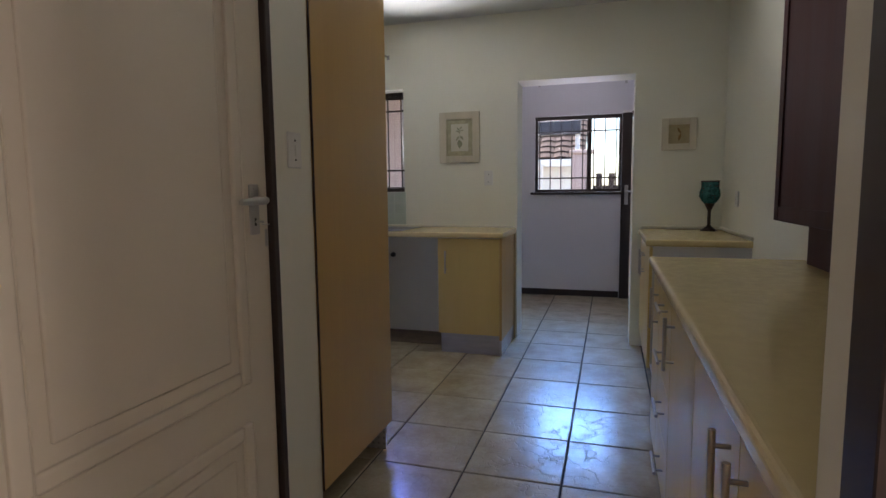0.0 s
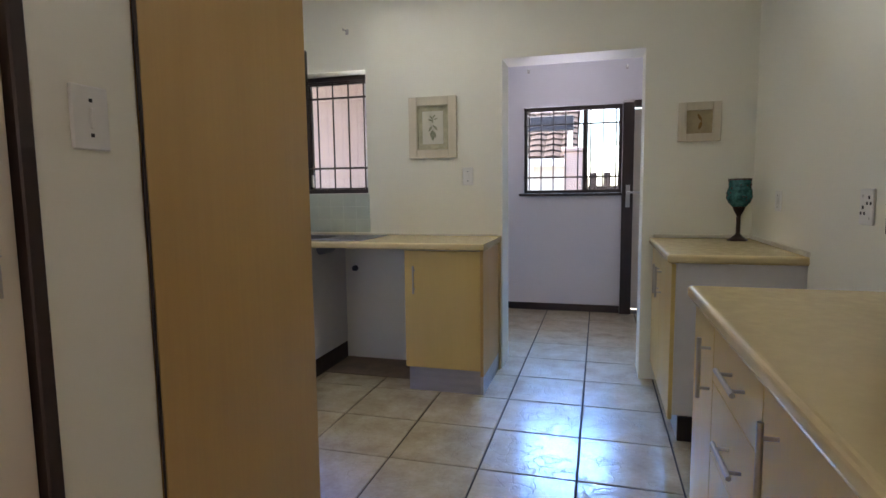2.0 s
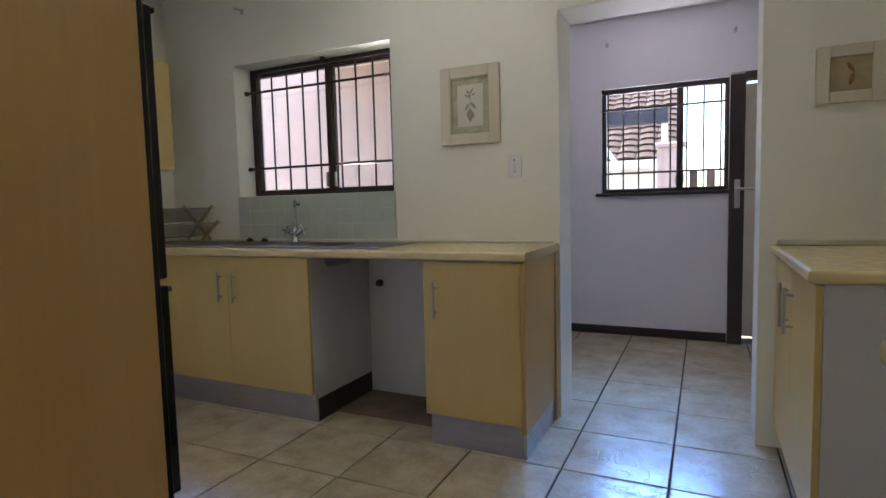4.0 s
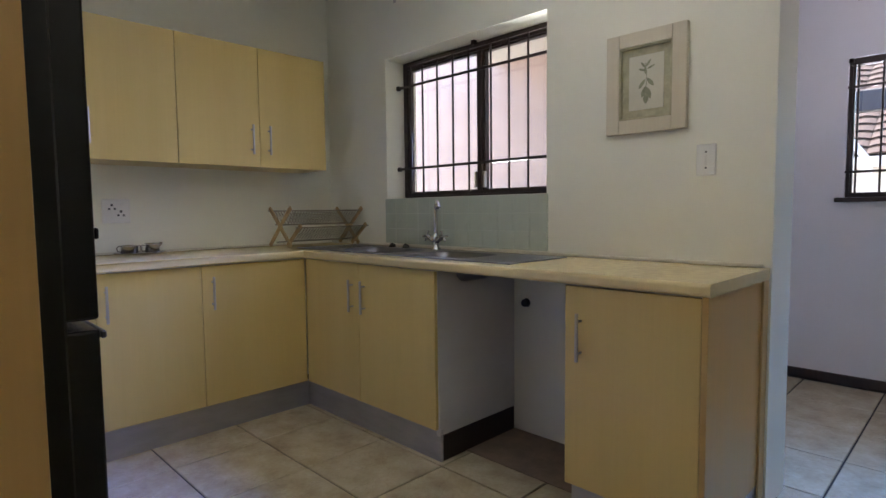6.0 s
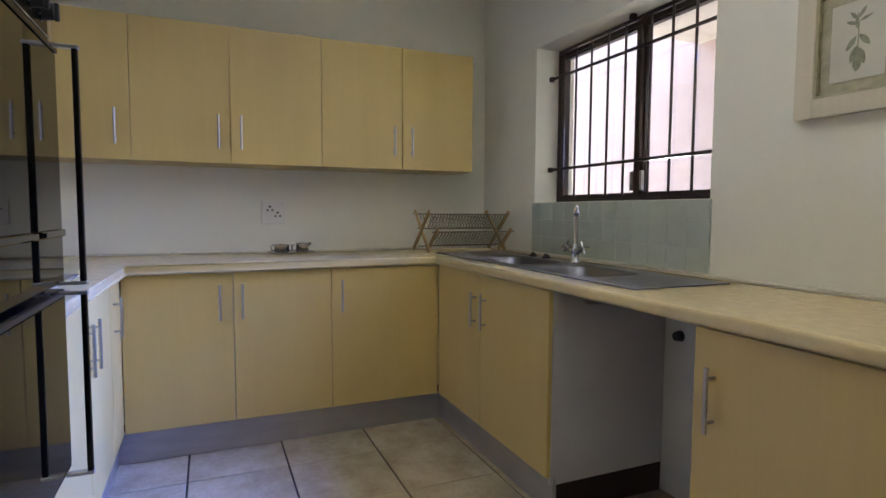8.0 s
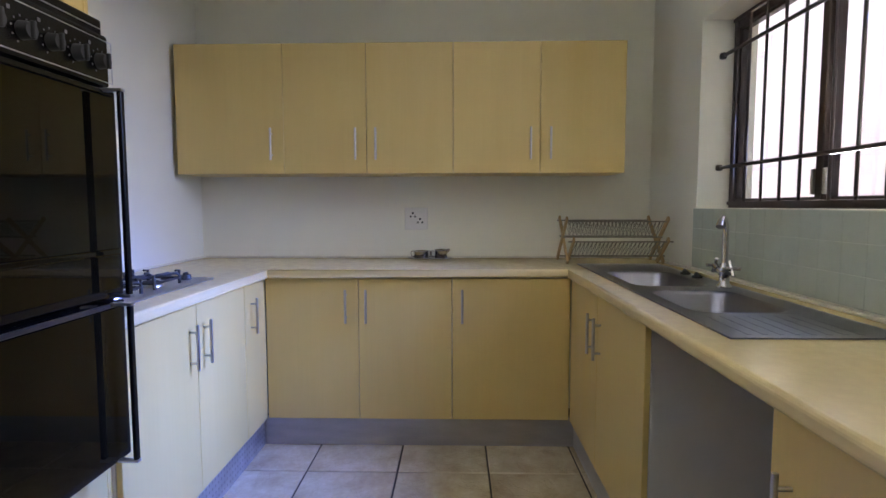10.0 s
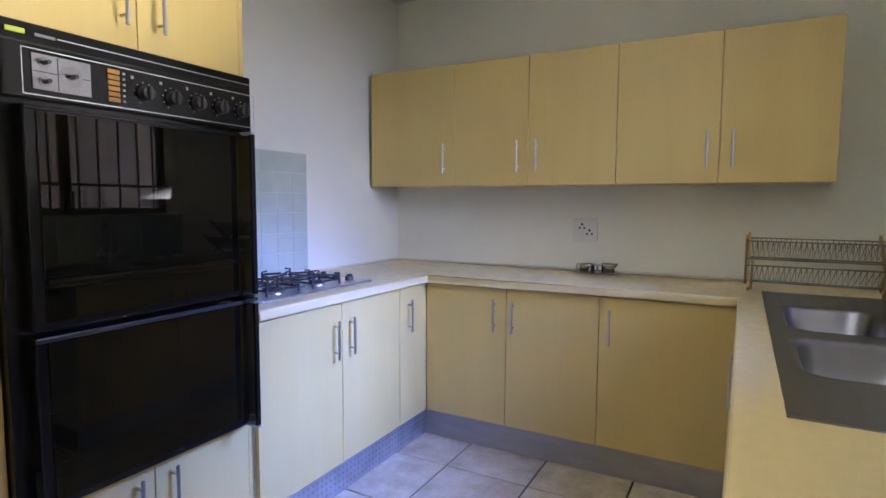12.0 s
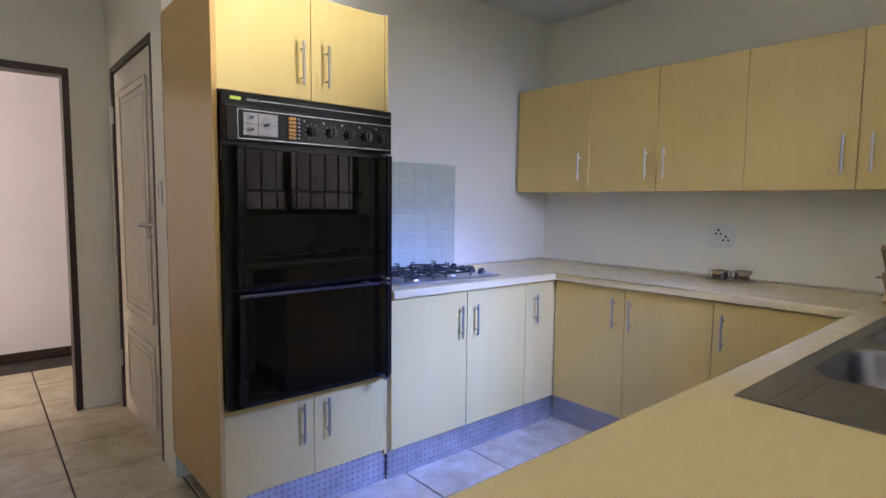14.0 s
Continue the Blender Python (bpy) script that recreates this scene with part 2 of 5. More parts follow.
def tube(bm, points, r, seg=10):
    """A round bar along a line of points, closed at both ends."""
    pts = [Vector(p) for p in points]
    radii = r if isinstance(r, (list, tuple)) else [r] * len(pts)
    rings = []
    _, a, _ = frame_of(pts[1] - pts[0])
    for i, p in enumerate(pts):
        d = (pts[min(i + 1, len(pts) - 1)] - pts[max(i - 1, 0)]).normalized()
        a = (a - d * a.dot(d)).normalized()
        b = d.cross(a)
        rings.append([bm.verts.new(p + radii[i] * (a * math.cos(2 * math.pi * k / seg) + b * math.sin(2 * math.pi * k / seg))) for k in range(seg)])
    for r0, r1 in zip(rings, rings[1:]):
        for k in range(seg):
            bm.faces.new((r0[k], r0[(k + 1) % seg], r1[(k + 1) % seg], r1[k])).smooth = True
    for ring in (rings[0][::-1], rings[-1]):
        bm.faces.new([bm.verts.new(v.co) for v in ring])
    return bm


def lathe(bm, centre, profile, seg=28):
    """Turn (radius, height) pairs about the upright through centre."""
    cx, cy, cz = centre
    rings = [[bm.verts.new((cx + r * math.cos(2 * math.pi * k / seg), cy + r * math.sin(2 * math.pi * k / seg), cz + h)) for k in range(seg)] for r, h in profile]
    for r0, r1 in zip(rings, rings[1:]):
        for k in range(seg):
            bm.faces.new((r0[k], r0[(k + 1) % seg], r1[(k + 1) % seg], r1[k])).smooth = True
    for ring in (rings[0][::-1], rings[-1]):
        bm.faces.new([bm.verts.new(v.co) for v in ring])
    return bm


def plate(bm, outer, inner, y0, y1):
    """A flat board in the xz plane, from y0 to y1, with an opening in it (x0, x1, z0, z1 each)."""
    X0, X1, Z0, Z1 = outer
    x0, x1, z0, z1 = inner
    box(bm, X0, x0, y0, y1, Z0, Z1), box(bm, x1, X1, y0, y1, Z0, Z1)
    box(bm, x0, x1, y0, y1, Z0, z0), box(bm, x0, x1, y0, y1, z1, Z1)
    return bm


def place_of(ob):
    v = Vector((0, 0, 0))
    while ob:
        v = v + ob.location
        ob = ob.parent
    return v


def thing(name, at, label, category, group="", kind=""):
    ob = new(name)
    ob.location, ob.empty_display_size = at, 0.1
    return tagged(ob, label, category, group, kind)


def as_mesh(name, bm, material):
    bmesh.ops.recalc_face_normals(bm, faces=bm.faces)
    me = bpy.data.meshes.new(name)
    bm.to_mesh(me)
    bm.free()
    me.materials.append(material)
    return me


def part(name, bm, material, parent, label=""):
    """Links a bmesh in world places as one mesh under a thing or a part."""
    ob = new(name, as_mesh(name, bm, material))
    ob.data.transform(Matrix.Translation(-place_of(parent)))
    ob.parent = parent
    return tagged(ob, label)


def solid(name, bm, material, label, category, kind="", group=""):
    """A thing of one mesh; its origin is set at the middle of its foot."""
    me = as_mesh(name, bm, material)
    lo = Vector([min(v.co[i] for v in me.vertices) for i in range(3)])
    hi = Vector([max(v.co[i] for v in me.vertices) for i in range(3)])
    at = Vector(((lo.x + hi.x) / 2, (lo.y + hi.y) / 2, lo.z)) if kind != "structure" else Vector((0, 0, 0))
    me.transform(Matrix.Translation(-at))
    ob = new(name, me)
    ob.location = at
    return tagged(ob, label, category, group, kind)


def piece(name, data, at, parent, turn=0.0):
    ob = new(name, data)
    ob.parent = parent
    ob.location = Vector(at) - place_of(parent)
    ob.rotation_euler.z = turn
    return ob


def B():
    return bmesh.new()

# ---- setting ----
bm = B()
box(bm, WEST - 0.25, 3.2, -0.35, LAUNDRY_N + 0.2, -0.30, -0.008)
floor = solid("floor", bm, GROUT, "dark grouted floor laid with square beige stone-look tiles", "floor", "structure")

bm = B()
box(bm, WEST - 0.25, 3.2, -0.35, LAUNDRY_N + 0.2, CEIL, CEIL + 0.15)
solid("ceiling", bm, CEILING, "off-white painted rough plaster ceiling", "ceiling", "structure")

# north wall: window over the sink, open doorway to the laundry
WIN = (-2.110, -0.928, 1.192, 2.040)
GAP = (0.024, 0.895, 2.040)
bm = B()
box(bm, WEST - 0.25, WIN[0], NORTH, LAUNDRY_S, 0, CEIL)
box(bm, WIN[0], WIN[1], NORTH, LAUNDRY_S, 0, WIN[2]), box(bm, WIN[0], WIN[1], NORTH, LAUNDRY_S, WIN[3], CEIL)
box(bm, WIN[1], GAP[0], NORTH, LAUNDRY_S, 0, CEIL)
box(bm, GAP[0], GAP[1], NORTH, LAUNDRY_S, GAP[2], CEIL)
box(bm, GAP[1], 3.2, NORTH, LAUNDRY_S, 0, CEIL)
solid("wall_north", bm, WALL, "cream painted plaster wall with a barred window and an open doorway", "wall", "structure")
bm = B()
box(bm, WEST - 0.25, WEST, HOBWALL - 0.15, NORTH, 0, CEIL)
solid("wall_west", bm, WALL, "cream painted plaster wall behind the wall cabinets", "wall", "structure")
bm = B()
box(bm, WEST, PASSAGE - 0.12, HOBWALL - 0.12, HOBWALL, 0, CEIL)
solid("wall_south_hob", bm, WALL, "cream painted plaster wall behind the hob", "wall", "structure")
# passage wall with the white door
DOOR = (1.515, 2.428, 2.045)
bm = B()
box(bm, PASSAGE - 0.12, PASSAGE, SOUTH - 0.12, DOOR[0] - 0.035, 0, CEIL)
box(bm, PASSAGE - 0.12, PASSAGE, DOOR[1] + 0.030, 2.668, 0, CEIL)
box(bm, PASSAGE - 0.12, PASSAGE, DOOR[0] - 0.035, DOOR[1] + 0.030, DOOR[2] + 0.035, CEIL)
solid("wall_passage", bm, WALL, "cream painted passage wall holding a white door", "wall", "structure")
bm = B()
box(bm, -1.3, -1.25, SOUTH, 2.65, 0, CEIL)
solid("wall_store", bm, WALL, "plain wall that closes the space behind the door", "wall", "structure")
# south wall with the dark-framed doorway, and the corridor behind it
WAY = (-0.030, 0.866, 2.060)
bm = B()
box(bm, PASSAGE, WAY[0], SOUTH - 0.12, SOUTH, 0, CEIL)
box(bm, WAY[1], EAST + 0.2, SOUTH - 0.12, SOUTH, 0, CEIL)
box(bm, WAY[0], WAY[1], SOUTH - 0.12, SOUTH, WAY[2], CEIL)
solid("wall_south", bm, WALL, "cream painted wall with a dark-framed doorway to the corridor", "wall", "structure")
bm = B()
box(bm, EAST, EAST + 0.2, SOUTH, NORTH, 0, CEIL)
solid("wall_east", bm, WALL, "cream painted plaster wall above the long counter", "wall", "structure")
bm = B()
box(bm, -2.6, 3.2, -0.22, -0.10, 0, CEIL)
solid("wall_corridor", bm, LAUNDRY_WALL, "white painted corridor wall with a dark skirting", "wall", "structure")
bm = B()
box(bm, -2.75, -2.6, -0.22, SOUTH, 0, CEIL), box(bm, 3.05, 3.2, -0.10, SOUTH, 0, CEIL)
solid("wall_corridor_end", bm, LAUNDRY_WALL, "plain white corridor end walls", "wall", "structure")
bm = B()
box(bm, -2.6, PASSAGE - 0.12, SOUTH - 0.12, SOUTH, 0, CEIL) , box(bm, EAST + 0.2, 3.05, SOUTH - 0.12, SOUTH, 0, CEIL)
solid("wall_corridor_north", bm, LAUNDRY_WALL, "plain white corridor wall", "wall", "structure")
# laundry
LWIN = (-0.092, 0.842, 1.170, 2.010)
LDOOR = (0.850, 1.700, 2.035)
bm = B()
box(bm, -1.05, LWIN[0], LAUNDRY_N, LAUNDRY_N + 0.2, 0, CEIL)
box(bm, LWIN[0], LWIN[1], LAUNDRY_N, LAUNDRY_N + 0.2, 0, LWIN[2]), box(bm, LWIN[0], LWIN[1], LAUNDRY_N, LAUNDRY_N + 0.2, LWIN[3], CEIL)
box(bm, LWIN[1], LDOOR[0], LAUNDRY_N, LAUNDRY_N + 0.2, 0, CEIL)
box(bm, LDOOR[0], LDOOR[1], LAUNDRY_N, LAUNDRY_N + 0.2, LDOOR[2], CEIL)
box(bm, LDOOR[1], 2.2, LAUNDRY_N, LAUNDRY_N + 0.2, 0, CEIL)
solid("wall_laundry_north", bm, LAUNDRY_WALL, "white laundry wall with a barred window and a dark door", "wall", "structure")
bm = B()
box(bm, -1.05, -0.90, LAUNDRY_S, LAUNDRY_N, 0, CEIL), box(bm, 2.05, 2.2, LAUNDRY_S, LAUNDRY_N, 0, CEIL)
solid("wall_laundry_side", bm, LAUNDRY_WALL, "plain white laundry side walls", "wall", "structure")
# skirtings
bm = B()
box(bm, -0.90, LDOOR[0] - 0.01, LAUNDRY_N - 0.016, LAUNDRY_N - 0.001, 0, 0.065, 0.004)
solid("baseboard_laundry", bm, DARK_WOOD, "dark stained wooden skirting board", "skirting", "structure")
bm = B()
box(bm, -2.58, 3.04, -0.099, -0.084, 0, 0.075, 0.004)
solid("baseboard_corridor", bm, DARK_WOOD, "dark stained wooden skirting board", "skirting", "structure")

# dark timber frame of the corridor doorway
fr = thing("door_frame", ((WAY[0] + WAY[1]) / 2, SOUTH - 0.06, 0), "dark stained timber door frame without a leaf", "door frame", kind="structure")
for x0, x1, y1 in ((WAY[0] - 0.001, WAY[0] + 0.034, SOUTH + 0.006), (WAY[1] - 0.020, WAY[1] + 0.001, SOUTH - 0.090)):
    bm = B()
    box(bm, x0, x1, SOUTH - 0.125, y1, 0, WAY[2] - 0.04, 0.001)
    part("jamb", bm, DARK_WOOD, fr)
bm = B()
box(bm, WAY[0] - 0.001, WAY[1] + 0.001, SOUTH - 0.125, SOUTH + 0.006, WAY[2] - 0.04, WAY[2] + 0.002, 0.004)
part("head", bm, DARK_WOOD, fr)

# ---- doors ----


def lever_set(parent, x, y, z, keys=True):
    """A lever on a long plate, facing +x, with a bunch of keys in the lock."""
    bm = B()
    box(bm, x, x + 0.006, y - 0.021, y + 0.021, z - 0.098, z + 0.046, 0.003, 2)
    lock = part("lock_plate", bm, HANDLE, parent, "worn satin metal lock plate")
    bm = B()
    tube(bm, [(x + 0.004, y, z), (x + 0.045, y, z), (x + 0.052, y - 0.02, z), (x + 0.050, y - 0.07, z - 0.002), (x + 0.046, y - 0.115, z - 0.003)], [0.011, 0.010, 0.011, 0.010, 0.008], 12)
    part("lever", bm, HANDLE, lock)
    for dz in (0.034, -0.088):
        bm = B()
        tube(bm, [(x + 0.005, y, z + dz), (x + 0.009, y, z + dz)], 0.005, 8)
        part("screw", bm, HANDLE, lock)
    bm = B()
    box(bm, x + 0.0055, x + 0.0068, y - 0.004, y + 0.004, z - 0.072, z - 0.050)
    part("keyhole", bm, PINHOLE, lock)
    if keys:
        bm = B()
        box(bm, x + 0.006, x + 0.034, y - 0.0015, y + 0.0015, z - 0.064, z - 0.057)
        lathe(bm, (x + 0.036, y + 0.004, z - 0.068), [(0.011, -0.001), (0.011, 0.001)], 14)
        part("key", bm, HANDLE, lock)
        bm = B()
        box(bm, x + 0.030, x + 0.032, y + 0.006, y + 0.018, z - 0.132, z - 0.082, 0.0008)
        part("key", bm, HANDLE, lock)


def panel_door():
    """White moulded door in a dark frame, shut, in the passage wall."""
    y0, y1, h = DOOR
    d = thing("door_1", (PASSAGE - 0.02, (y0 + y1) / 2, 0), "closed white moulded two-panel door with keys in its lock", "door", kind="structure")
    f = PASSAGE - 0.012
    bm = B()
    box(bm, f - 0.04, f, y0 + 0.003, y1 - 0.003, 0.006, h - 0.003, 0.002)
    leaf = part("leaf", bm, DOOR_PAINT, d)
    for z0, z1 in ((0.11, 0.545), (0.66, h - 0.13)):
        # raised moulding round a fielded panel
        for k, (inset, height, width) in enumerate(((0.0, 0.011, 0.042),)):
            a0, a1, c0, c1 = y0 + 0.125 + inset, y1 - 0.125 - inset, z0 + inset, z1 - inset
            bm = B()
            box(bm, f + 0.0005, f + height, a0, a0 + width, c0, c1, 0.0095, 4), box(bm, f + 0.0005, f + height, a1 - width, a1, c0, c1, 0.0095, 4)
            box(bm, f + 0.0005, f + height, a0 + width, a1 - width, c0, c0 + width, 0.0095, 4), box(bm, f + 0.0005, f + height, a0 + width, a1 - width, c1 - width, c1, 0.0095, 4)
            part("moulding", bm, DOOR_PAINT, leaf)
        bm = B()
        box(bm, f + 0.0005, f + 0.007, y0 + 0.205, y1 - 0.205, z0 + 0.08, z1 - 0.08, 0.006, 3)
        part("panel", bm, DOOR_PAINT, leaf)
    for a0, a1 in ((y0 - 0.034, y0 - 0.001), (y1 + 0.001, y1 + 0.029)):
        bm = B()
        box(bm, PASSAGE - 0.119, PASSAGE + 0.004, a0, a1, 0, h + 0.034, 0.003)
        part("jamb", bm, DARK_WOOD, d)
    bm = B()
    box(bm, PASSAGE - 0.119, PASSAGE + 0.004, y0 - 0.001, y1 + 0.001, h + 0.001, h + 0.034, 0.003)
    part("head", bm, DARK_WOOD, d)
    for z in (0.32, 1.80):
        bm = B()
        tube(bm, [(PASSAGE + 0.004, y0 + 0.001, z - 0.05), (PASSAGE + 0.004, y0 + 0.001, z + 0.05)], 0.008, 10)
        part("hinge", bm, HANDLE, d)
    lever_set(leaf, f, y1 - 0.071, 1.176)


panel_door()


def back_door():
    """Outside door of the laundry in a dark frame, ajar to the yard, hinged on its far jamb."""
    x0, x1, h = LDOOR
    d = thing("door_2", ((x0 + x1) / 2, LAUNDRY_N, 0), "pale boarded outside door, ajar, in a dark stained wooden frame", "door", kind="structure")
    for a, b in ((x0 - 0.006, x0 + 0.094), (x1 - 0.075, x1 - 0.001)):
        bm = B()
        box(bm, a, b, LAUNDRY_N - 0.075, LAUNDRY_N + 0.12, 0, h - 0.030, 0.004)
        part("jamb", bm, DARK_WOOD, d)
    bm = B()
    box(bm, x0 + 0.095, x1 - 0.076, LAUNDRY_N - 0.006, LAUNDRY_N + 0.12, h - 0.055, h - 0.001, 0.004)
    part("head", bm, DARK_WOOD, d)
    # pale boarded leaf, pushed a little way out into the yard
    hinge, span = (x1 - 0.078, LAUNDRY_N + 0.125, 0.0), x1 - x0 - 0.175
    w = span / 6
    for k in range(6):
        bm = B()
        box(bm, hinge[0] - (k + 1) * w + 0.001, hinge[0] - k * w - 0.001, hinge[1], hinge[1] + 0.042, 0.008, h - 0.058, 0.004)
        bmesh.ops.rotate(bm, cent=hinge, matrix=Matrix.Rotation(radians(-6), 3, "Z"), verts=bm.verts)
        part("board", bm, DOOR_PAINT, d, "pale painted board")
    bm = B()
    box(bm, x0 + 0.028, x0 + 0.066, LAUNDRY_N - 0.083, LAUNDRY_N - 0.0755, 1.03, 1.24, 0.002)
    lock = part("lock_plate", bm, HANDLE, d, "satin metal lock plate")
    bm = B()
    tube(bm, [(x0 + 0.047, LAUNDRY_N - 0.082, 1.17), (x0 + 0.047, LAUNDRY_N - 0.130, 1.17), (x0 + 0.070, LAUNDRY_N - 0.135, 1.17), (x0 + 0.150, LAUNDRY_N - 0.133, 1.168)], 0.010, 10)
    part("lever", bm, HANDLE, lock)


back_door()

# ---- windows and bars ----


def window(name, opening, y, label, head=0.045, mid=None, stool=False):
    x0, x1, z0, z1 = opening
    mid = (x0 + x1) / 2 if mid is None else mid
    w = thing(name, ((x0 + x1) / 2, y, z0), label, "window", kind="structure")
    t = 0.018 if stool else 0.006
    bm = B()
    plate(bm, (x0 + 0.001, x1 - 0.001, z0 + 0.001, z1 - 0.001), (x0 + 0.038 - t, x1 - 0.038 + t, z0 + 0.036 - t, z1 - head), y, y + 0.06)
    fr = part("window_frame", bm, DARK_WOOD, w)
    h = 0.013 if stool else 0.019
    bm = B()
    box(bm, mid - h, mid + h, y - 0.006, y + 0.058, z0 + 0.037 - t, z1 - head - 0.001, 0.004)
    part("mullion", bm, DARK_WOOD, fr)
    for a, b in ((x0 + 0.039 - t, mid - h - 0.001), (mid + h + 0.001, x1 - 0.039 + t)):
        bm = B()
        plate(bm, (a, b, z0 + 0.037 - t, z1 - head - 0.001), (a + 0.010, b - 0.010, z0 + 0.048 - t, z1 - head - 0.011), y + 0.012, y + 0.045)
        s = part("sash", bm, DARK_WOOD, w)
        bm = B()
        box(bm, a + 0.009, b - 0.009, y + 0.026, y + 0.030, z0 + 0.047 - t, z1 - head - 0.010)
        p = part("pane", bm, GLASS, s, "clear window pane")
        p.visible_shadow = False
        bm = B()
        hx = b - 0.012 if a < mid - 0.1 and b < mid else a + 0.012
        box(bm, hx - 0.007, hx + 0.007, y - 0.010, y + 0.012, z0 + 0.05, z0 + 0.14, 0.003)
        part("stay", bm, HANDLE, s)
    if stool:
        bm = B()
        box(bm, x0 - 0.045, x1 + 0.005, LAUNDRY_N - 0.03, y - 0.001, z0 - 0.028, z0 - 0.001, 0.004)
        part("window_sill", bm, DARK_WOOD, w, "dark wooden window sill")
    return w


window("window_1", WIN, NORTH + 0.145, "brown timber two-light window over the sink", mid=-1.470)
window("window_2", LWIN, LAUNDRY_N + 0.03, "brown timber laundry window with a dark sill", mid=0.500, stool=True, head=0.030)


def bars(name, opening, y, xs, zs, lugs, label):
    x0, x1, z0, z1 = opening
    g = thing(name, ((x0 + x1) / 2, y, z0), label, "burglar bars")
    for x in xs:
        bm = B()
        tube(bm, [(x, y, z0 + 0.022), (x, y, z1 - 0.03)], 0.0062, 8)
        part("upright", bm, BAR_PAINT, g)
    for z in zs:
        bm = B()
        box(bm, x0 + lugs, x1 - 0.002, y - 0.016, y - 0.007, z - 0.0075, z + 0.0075, 0.002)
        part("rail", bm, BAR_PAINT, g)
    for x, z in [(x0 + 0.012, z) for z in zs] + [(-1.47 if name == "window_bars" else 0.45, z1 - 0.012)]:
        if not lugs or z > z1 - 0.05:
            bm = B()
            box(bm, x - 0.012, x + 0.012, y - 0.014, y + 0.014, z1 - 0.03, z1 - 0.002, 0.003)
        else:
            bm = B()
            lathe(bm, (x0 + 0.02, y - 0.012, z - 0.013), [(0.012, 0), (0.015, 0.006), (0.015, 0.02), (0.012, 0.026)], 12)
            box(bm, x0 + 0.0005, x0 + 0.05, y - 0.017, y - 0.006, z - 0.008, z + 0.008, 0.002)
        part("bracket", bm, BAR_PAINT, g)
    for z in (z0 + 0.022, z1 - 0.036):
        bm = B()
        box(bm, x0 + 0.09 if lugs else x0 + 0.01, x1 - 0.004, y - 0.006, y + 0.006, z - 0.007, z + 0.007)
        part("rail", bm, BAR_PAINT, g)
    return g


bars("window_bars", WIN, NORTH + 0.100, [-1.990, -1.885, -1.760, -1.633, -1.512, -1.352, -1.230, -1.108, -0.988], (1.375, 1.875), 0.02,
     "dark brown welded steel burglar bars in the window reveal")
bars("laundry_bars", LWIN, LAUNDRY_N + 0.012, [-0.040 + 0.118 * k for k in range(8)], (1.325, 1.835), 0.0,
     "dark brown steel burglar bars across the laundry window")

# ---- cabinet work ----
handle_bm = B()
tube(handle_bm, [(0, 0, -0.082), (0, 0, 0.082)], 0.0058, 10)
for dz in (-0.055, 0.055):
    tube(handle_bm, [(0, -0.0285, dz), (0, -0.004, dz)], 0.0042, 8)
# the bar stands 0.029 in front of its door, towards +y; its stems reach back to the door
HANDLE_MESH = as_mesh("handle", handle_bm, HANDLE)


def handle(parent, at, turn, flat=False):
    ob = piece("handle", HANDLE_MESH, at, parent)
    ob.rotation_euler = Euler((0, radians(90) if flat else 0, 0)).to_matrix().to_euler() if not turn else (Matrix.Rotation(radians(turn), 3, "Z") @ Matrix.Rotation(radians(90) if flat else 0, 3, "Y")).to_euler()
    return tagged(ob, "satin nickel bar handle")


def facing(side, a0, a1, front, z0, z1, thick=0.018):
    """A box for a door of a unit that faces N, S, E or W, its outer face at front; a runs along the wall."""
    g, bm = 0.0015, B()
    if side in "NS":
        y0, y1 = (front - thick, front) if side == "N" else (front, front + thick)
        box(bm, a0 + g, a1 - g, y0, y1, z0 + g, z1 - g, 0.0012)
    else:
        x0, x1 = (front - thick, front) if side == "E" else (front, front + thick)
        box(bm, x0, x1, a0 + g, a1 - g, z0 + g, z1 - g, 0.0012)
    return bm


TURN_OF = {"N": 0, "S": 180, "E": -90, "W": 90}
OUT = {"N": (0, 1), "S": (0, -1), "E": (1, 0), "W": (-1, 0)}


def add_door(unit, side, a0, a1, front, z0, z1, grip=None, flat=False, name="door", material=None):
    d = part(name, facing(side, a0, a1, front, z0, z1), material or MAPLE, unit)
    if grip:
        a, z = grip
        ox, oy = OUT[side]
        at = (a, front + oy * 0.0285, z) if side in "NS" else (front + ox * 0.0285, a, z)
        handle(d, at, TURN_OF[side], flat)
    return d


def carcase(unit, x0, x1, y0, y1, z0, z1, material=None):
    bm = B()
    box(bm, x0, x1, y0, y1, z0, z1)
    return part("body", bm, material or CARCASE, unit)


def unit_at(name, x0, x1, y0, y1, z, label, category="cabinet", group=""):
    return thing(name, ((x0 + x1) / 2, (y0 + y1) / 2, z), label, category, group)


DOOR_LO, DOOR_HI = 0.150, 0.855
BODY_HI = 0.859
W_FRONT, S_FRONT, N_FRONT, E_FRONT, F_FRONT = -2.165, 3.335, 4.828, 0.927, 0.962

